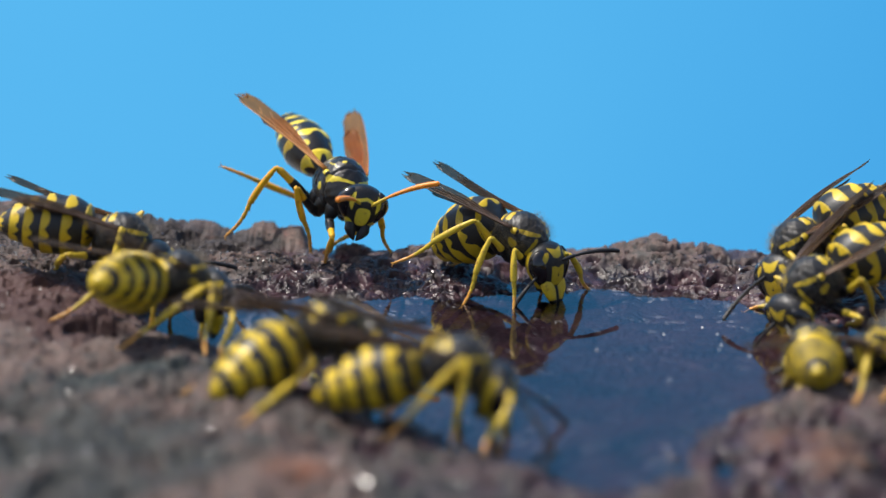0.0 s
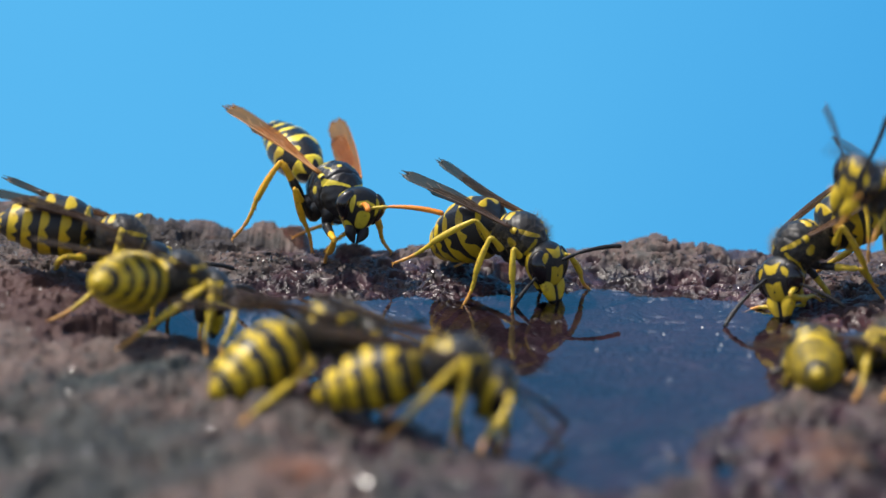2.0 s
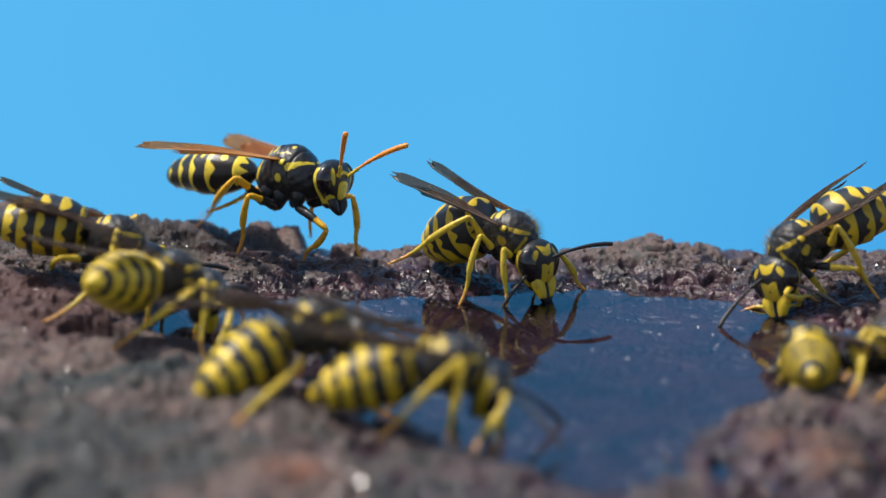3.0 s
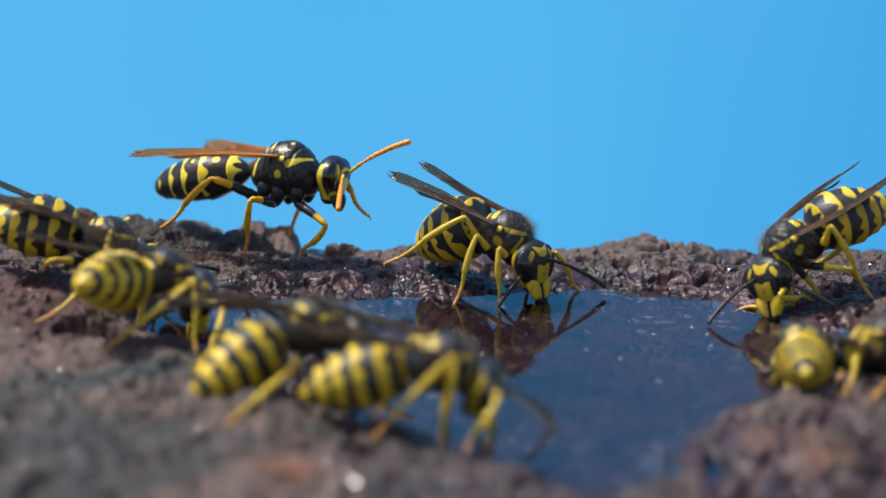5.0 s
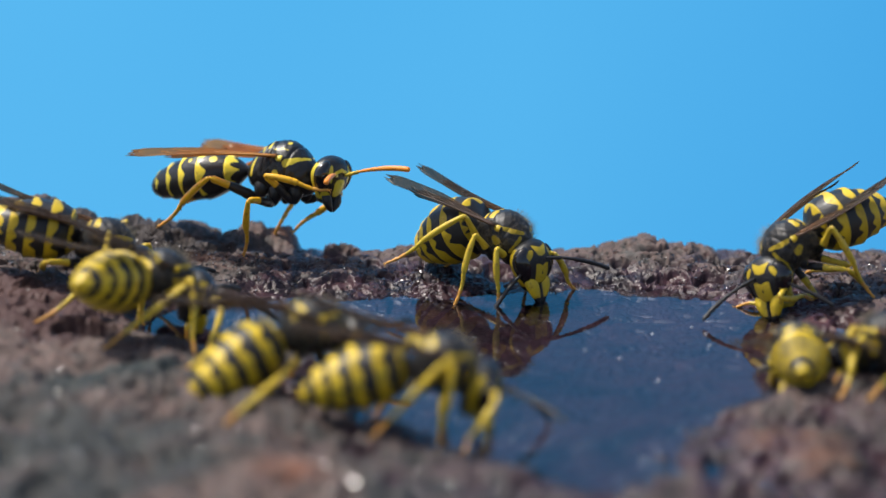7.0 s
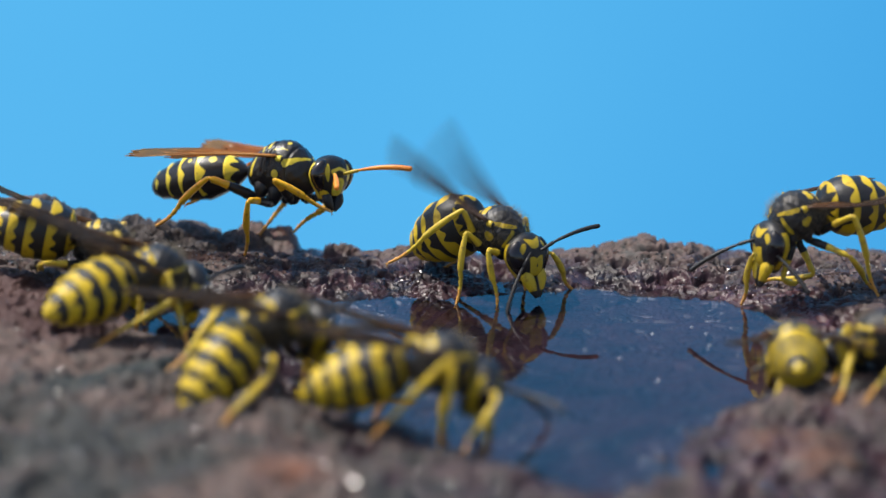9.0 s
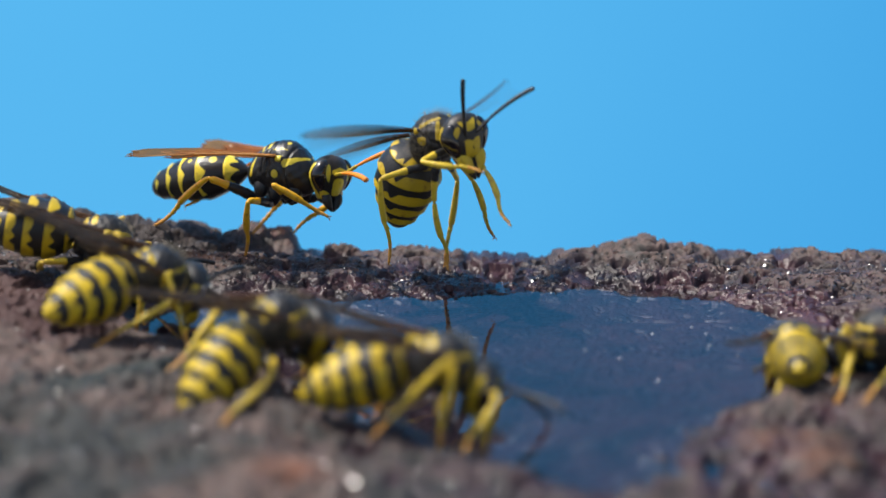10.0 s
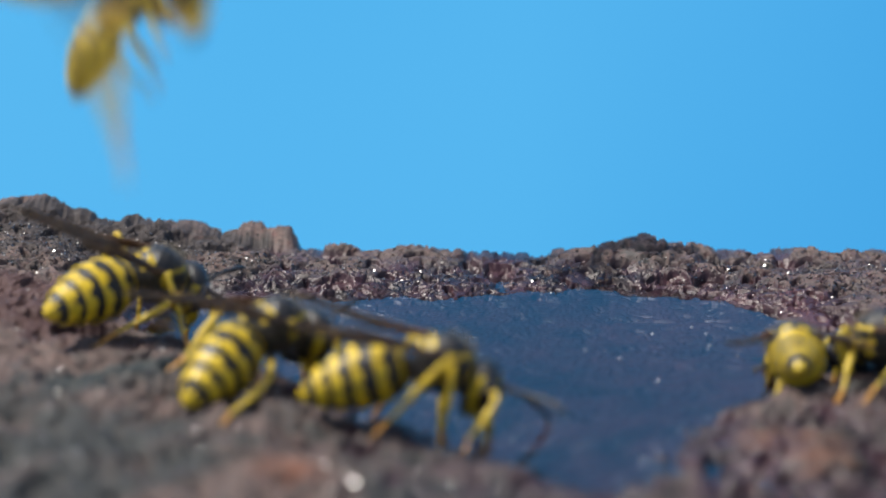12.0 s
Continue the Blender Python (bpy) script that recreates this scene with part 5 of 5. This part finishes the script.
    animate(farther, [(0, 25.14, -0.77, 5.01, -149, -26, 7), (2.2, 25.23, -0.81, 4.85, -149, -26, 7), (5.5, 25.18, -0.81, 4.84, -149.3, -26.4, 7.3), (7.2, 25.22, -0.81, 4.85, -149, -26, 7), (8.2, 25.50, -0.45, 6.29, -150, -16, 4), (9, 25.80, -0.29, 6.90, -151.5, -13, 2), (9.15, 25.80, -0.23, 7.12, -151, -10, 2), (9.3, 29.75, 0.55, 10.28, -150.6, 40.3, 0.3), (9.4, 31.98, 1.69, 14.88, -142, 84, 0), (9.5, 32.89, 2.92, 19.82, -136.6, 101, -0.8), (9.7, 36.93, 4.73, 27.08, -136, 96, 0), (12, 37.75, 12.51, 58.27, -136, 96, 0)], stand=(0.0, 5.5, 8.8), feet={0: [(0, 0, 26.93, -0.86, 0.08), (3, 0, 26.85, -0.86, 0.08), (7.2, 0, 26.99, -0.71, 0.08), (8.6, 0, 26.88, 2.03, 1.38), (9.15, 0, 26.88, 2.03, 1.38), (9.35, 1, 2.00, 1.60, -5.00), (12, 1, 2.00, 1.60, -5.00)], 2: [(0, 0, 31.37, 1.44, 1.27), (5, 0, 31.34, 1.50, 1.30), (9.15, 0, 31.98, 1.01, 1.21), (9.35, 1, -2.00, 2.80, -7.00), (12, 1, -5.00, 2.80, -6.00)]},
            head=((0, 22, 22, 0), (7.2, 24, 22, 0), (8.4, 0, 18, 0), (9.1, -8, 16, 0), (9.3, 34, -36, 0), (9.5, 20, -70, 0), (12, 20, -70, 0)), tail=((0, -10, -5), (9, -15, -7), (9.3, -4, 0), (12, -10, 0)),
            feelers=((0, 118, -30, 10, -20), (2.5, 118, -30, 15, -25), (8.0, 118, -30, 25, -15), (9.1, 118, -30, 30, -28), (9.3, 70, 28, 70, 28), (12, 70, 30, 70, 30)),
            wings=((0, 10, -2), (7.2, 10, -2), (8.8, 14, -12), (9.1, 14, -12)), fly=((9.18, 12.0),),
            bend={1: [(0, 1.0, -0.3, -0.8), (12, 1.0, -0.3, -0.8)], 3: [(0, 0.2, -0.5, -0.8), (12, 0.2, -0.5, -0.8)], 5: [(0, -0.3, -0.6, -0.6), (12, -0.3, -0.6, -0.6)]})
    animate(restless, [(0, 25.40, -7.25, 3.81, -150, -22, 0), (1.75, 25.40, -7.25, 3.81, -150, -22, 0), (1.9, 28.36, -6.71, 5.98, -150, 10, 0), (2, 30.63, -5.70, 10.04, -153.4, 51.9, -0), (2.1, 30.22, -4.49, 14.87, -150, 58, 0), (2.2, 29.85, -2.99, 20.89, -150, 62, 0), (2.35, 30.48, -1.25, 27.87, -150, 60, 0), (12, 31.44, 6.30, 58.15, -150, 60, 0)], stand=(0.0,), feet={0: [(0, 0, 25.80, -1.76, -0.19), (1.82, 0, 25.80, -1.76, -0.19), (1.98, 1, 2.60, 1.50, -2.80), (12, 1, 2.60, 1.50, -2.80)], 1: [(0, 0, 24.40, -1.32, -0.10), (1.82, 0, 24.40, -1.32, -0.10), (1.98, 1, 2.60, -1.50, -2.80), (12, 1, 2.60, -1.50, -2.80)], 2: [(0, 0, 28.19, -5.18, 0.75), (1.82, 0, 28.19, -5.18, 0.75), (1.98, 1, -0.40, 1.90, -3.20), (12, 1, -0.40, 1.90, -3.20)], 3: [(0, 0, 24.79, 0.43, 0.51), (1.82, 0, 24.79, 0.43, 0.51), (1.98, 1, -0.40, -1.90, -3.20), (12, 1, -0.40, -1.90, -3.20)], 4: [(0, 0, 30.53, -5.76, 0.91), (1.82, 0, 30.53, -5.76, 0.91), (1.98, 1, -4.20, 1.90, -3.40), (12, 1, -4.20, 1.90, -3.40)], 5: [(0, 0, 27.84, 1.65, 1.26), (1.82, 0, 27.84, 1.65, 1.26), (1.98, 1, -4.20, -1.90, -3.40), (12, 1, -4.20, -1.90, -3.40)]}, head=((0, 10, -14, 0), (1.7, 10, -14, 0), (2, 30, -44, 0), (12, 30, -50, 0)), tail=((0, -5, 0), (12, -5, 0)),
            feelers=((0, 50, -25, 35, -25), (1.7, 50, -25, 35, -25), (2.0, -20, 95, 104, 36), (12, -20, 95, 104, 36)), wings=((0, 16, 6), (1.6, 16, 6)), fly=((1.85, 12.0),))
    animate(watcher, [(0, -23.99, -2.64, 5.78, -8.6, -11.8, -3), (9, -24.44, -2.75, 5.33, 1.8, -13.8, -2.3), (10.05, -24.44, -2.75, 5.33, 1, -13, -2), (10.2, -24.65, -2.25, 7.35, -4, 0, 0), (10.3, -26.57, -1.73, 9.43, -7.3, 10.4, 0.3), (10.4, -28.32, -1.16, 11.70, -12, 25, 0), (10.5, -30.08, -0.56, 14.12, -18, 42.5, 1.2), (10.6, -31.99, 0.07, 16.65, -18, 48, 0), (10.7, -33.01, 0.86, 19.82, -18, 48, 0), (10.9, -44.24, 2.54, 26.55, -18, 48, 0), (12, -101.37, 8.46, 50.31, -18, 48, 0)], stand=(0.0, 5.5, 9.0), feet={5: [(0, 0, -29.70, -0.73, 3.30), (5, 0, -29.66, -0.68, 3.28), (10.08, 0, -29.74, -0.13, 3.23), (10.3, 1, -3.20, -2.20, -6.50), (12, 1, -5.00, -2.20, -6.50)]}, head=((0, 0, -5, 0), (10.1, 0, -5, 0), (10.5, -10, -45, 0), (12, -10, -45, 0)), tail=((0, -4, 4), (9, -1, 1), (10.1, -1, 1), (10.4, -6, -4), (12, -6, -4)),
            wings=((0, 7, 4), (10, 7, 5)), fly=((10.12, 12.0),))
    animate(bather, [(0, -18.90, -13.40, 5.62, 33, -3, -1), (2.2, -18.90, -13.40, 5.62, 33, -3, -1), (5, -19.15, -13.40, 5.72, 31, -4, 1), (7.2, -19.20, -13.40, 5.74, 31, -4, 1), (8.8, -19.55, -13.60, 6.10, 24, -3, 20), (12, -19.55, -13.60, 6.05, 24, -3, 20)],
            stand=(0.0, 5.0, 9.0), feet={5: [(0, 0, -22.14, -20.20, None), (5, 0, -22.37, -20.16, None), (7, 0, -22.45, -20.10, None), (9, 0, -23.18, -18.99, None), (12, 0, -23.18, -18.99, None)], 3: [(0, 0, -16.60, -19.60, None), (5, 0, -16.52, -18.52, None), (7.2, 0, -16.55, -18.50, None), (9, 0, -17.05, -16.76, None), (12, 0, -17.05, -16.76, None)],
                                         1: [(0, 0, -15.60, -18.60, None), (5, 0, -15.60, -17.60, None), (9, 0, -16.00, -15.90, None), (12, 0, -16.00, -15.90, None)], 4: [(0, 0, -27.88, -12.56, None), (5, 0, -28.08, -12.84, None), (7.2, 0, -28.08, -12.84, None), (8.8, 0, -25.20, -8.60, None), (12, 0, -25.20, -8.60, None)]},
            head=((0, -4, -10, 0), (12, -4, -10, 0)), tail=((0, 16, 31), (2.2, 16, 31), (5, 14, 32), (7.2, 14, 32), (8.8, -1, 24), (12, 0, 24)),
            feelers=((0, 40, 0, 30, -10), (5, 40, 0, 30, -5), (12, 40, 0, 30, -10)), wings=((0, 12, 25), (7.2, 12, 25), (8.8, 10, 30), (12, 10, 30)), wing_roll=(-12.0, 26.0, -15.0))
    animate(digger, [(0, -8.00, -24.90, 5.35, 22, 3, 1), (2, -8.05, -24.90, 5.35, 22, 3, 1), (2.5, -8.70, -24.90, 5.40, 21, 3, 1), (5.5, -8.40, -25.00, 5.45, 19, 3, 2), (7.2, -8.45, -25.00, 5.45, 19, 3, 2), (8.8, -10.60, -24.75, 5.85, 28, 7, 10), (9.5, -10.60, -24.75, 5.85, 28, 7, 12), (10.2, -10.65, -24.70, 5.60, 30, 6, 12), (12, -10.75, -24.60, 5.40, 31, 5, 12)],
            stand=(0.0, 7.2, 8.8), feet={5: [(0, 0, -13.07, -36.11, None), (5, 0, -13.36, -35.90, None), (8.8, 0, -13.51, -35.89, None), (12, 0, -13.55, -35.90, None)], 3: [(0, 0, -8.66, -22.39, None), (5, 0, -9.00, -21.00, None), (8.8, 0, -8.57, -17.80, None), (12, 0, -8.57, -17.80, None)], 4: [(0, 0, -17.27, -28.11, None), (8.8, 0, -17.90, -25.50, None), (12, 0, -17.90, -25.50, None)]},
            head=((0, 0, -14, 0), (12, 0, -14, 0)), tail=((0, -14, 14), (2, -14, 14), (2.6, -17, 12), (5.5, -19, 9), (7.2, -19, 9), (8.8, -21, 22), (9.5, -22, 22), (12, -9, 28)), wings=((0, 11, 22), (7.2, 11, 22), (8.8, 10, 28), (12, 10, 28)), wing_roll=(-12.0, 26.0, -15.0))
    animate(front, [(0, 0.20, -31.00, 4.62, 1, -6, 4), (2.2, 0.20, -31.00, 4.62, 1, -6, 4), (5, 0.05, -31.30, 4.86, 2, -6, 4), (9, 0.00, -31.30, 4.88, 3, -6, 4), (12, 0.00, -31.30, 4.88, 3, -6, 4)],
            stand=(0.0, 5.0, 12.0), feet={5: [(0, 0, -4.30, -34.90, None), (5, 0, -4.50, -34.60, None), (12, 0, -4.50, -34.60, None)], 3: [(0, 0, -0.20, -34.40, None), (5, 0, -0.30, -34.40, None), (12, 0, -0.30, -34.40, None)], 1: [(0, 0, 1.80, -36.00, None), (5, 0, 1.35, -36.00, None), (12, 0, 1.35, -36.00, None)]},
            head=((0, -4, -12, 0), (12, -4, -12, 0)), tail=((0, -18, 0), (5, -17, 2), (12, -17, 2)), feelers=((0, 30, -20, 40, -20), (9, 30, -20, 40, 16), (12, 30, -20, 40, 16)), wings=((0, 10, 9), (12, 10, 9)))
    animate(round_tail, [(0, 24.04, -18.12, 1.75, 85, -10, 0), (5.5, 23.98, -18.10, 1.83, 85, -10, 0), (9, 23.60, -18.08, 1.95, 85, -10, 0), (12, 23.60, -18.08, 1.95, 85, -10, 0)], stand=(0.0, 12.0), feet={0: [(0, 1, 3.00, 1.20, -3.00), (12, 1, 3.00, 1.20, -3.00)], 2: [(0, 1, 1.50, 1.60, -3.00), (12, 1, 1.50, 1.60, -3.00)], 4: [(0, 1, -9.00, 1.90, -3.40), (12, 1, -9.00, 1.90, -3.40)]}, head=((0, 0, -15, 0), (12, 0, -15, 0)), tail=((0, 4, 0), (3, 2, 0), (12, 4, 0)), wings=((0, 20, 0), (12, 20, 0)),
            bend={2: [(0, 0.4, 0.3, -0.5), (12, 0.4, 0.3, -0.5)], 4: [(0, -1.0, -0.2, 0.5), (12, -1.0, -0.2, 0.5)]})
    animate(neighbour, [(0, 29.56, -20.79, 3.26, 150, -4, 0), (5.5, 29.62, -20.79, 3.26, 150, -4, 0), (9, 29.15, -20.73, 3.48, 152, -4, 0), (12, 29.15, -20.73, 3.48, 152, -4, 0)], stand=(0.0, 12.0), feet={4: [(0, 0, 27.16, -28.35, 1.45), (5.5, 0, 27.23, -28.30, 1.44), (9, 0, 26.73, -28.59, 1.53), (12, 0, 26.73, -28.59, 1.53)], 2: [(0, 0, 25.58, -27.23, 1.79), (5.5, 0, 25.67, -27.00, 1.72), (9, 0, 25.14, -27.52, 1.88), (12, 0, 25.14, -27.52, 1.88)]}, head=((0, 0, -15, 0), (12, 0, -15, 0)), wings=((0, 24, 6), (12, 24, 6)))
    animate(comer, [(0, -33.88, 34.94, -83.26, -8, 42, 0), (11, -31.73, 40.02, -62.87, -8, 42, 0), (11.5, -30.67, 48.92, -27.20, -8, 42, 0), (11.7, -29.66, 51.30, -9.38, -8, 42, 0), (11.8, -28.90, 50.98, -3.10, -8, 46, 0), (11.9, -29.10, 50.60, 3.80, -8, 47, 0), (12, -28.90, 49.16, 14.20, -8, 48, 0)], feelers=((0, 25, -15, 25, -15),), tail=((0, -10, 0), (12, -10, 0)), fly=((0.0, 12.0),))


motions()
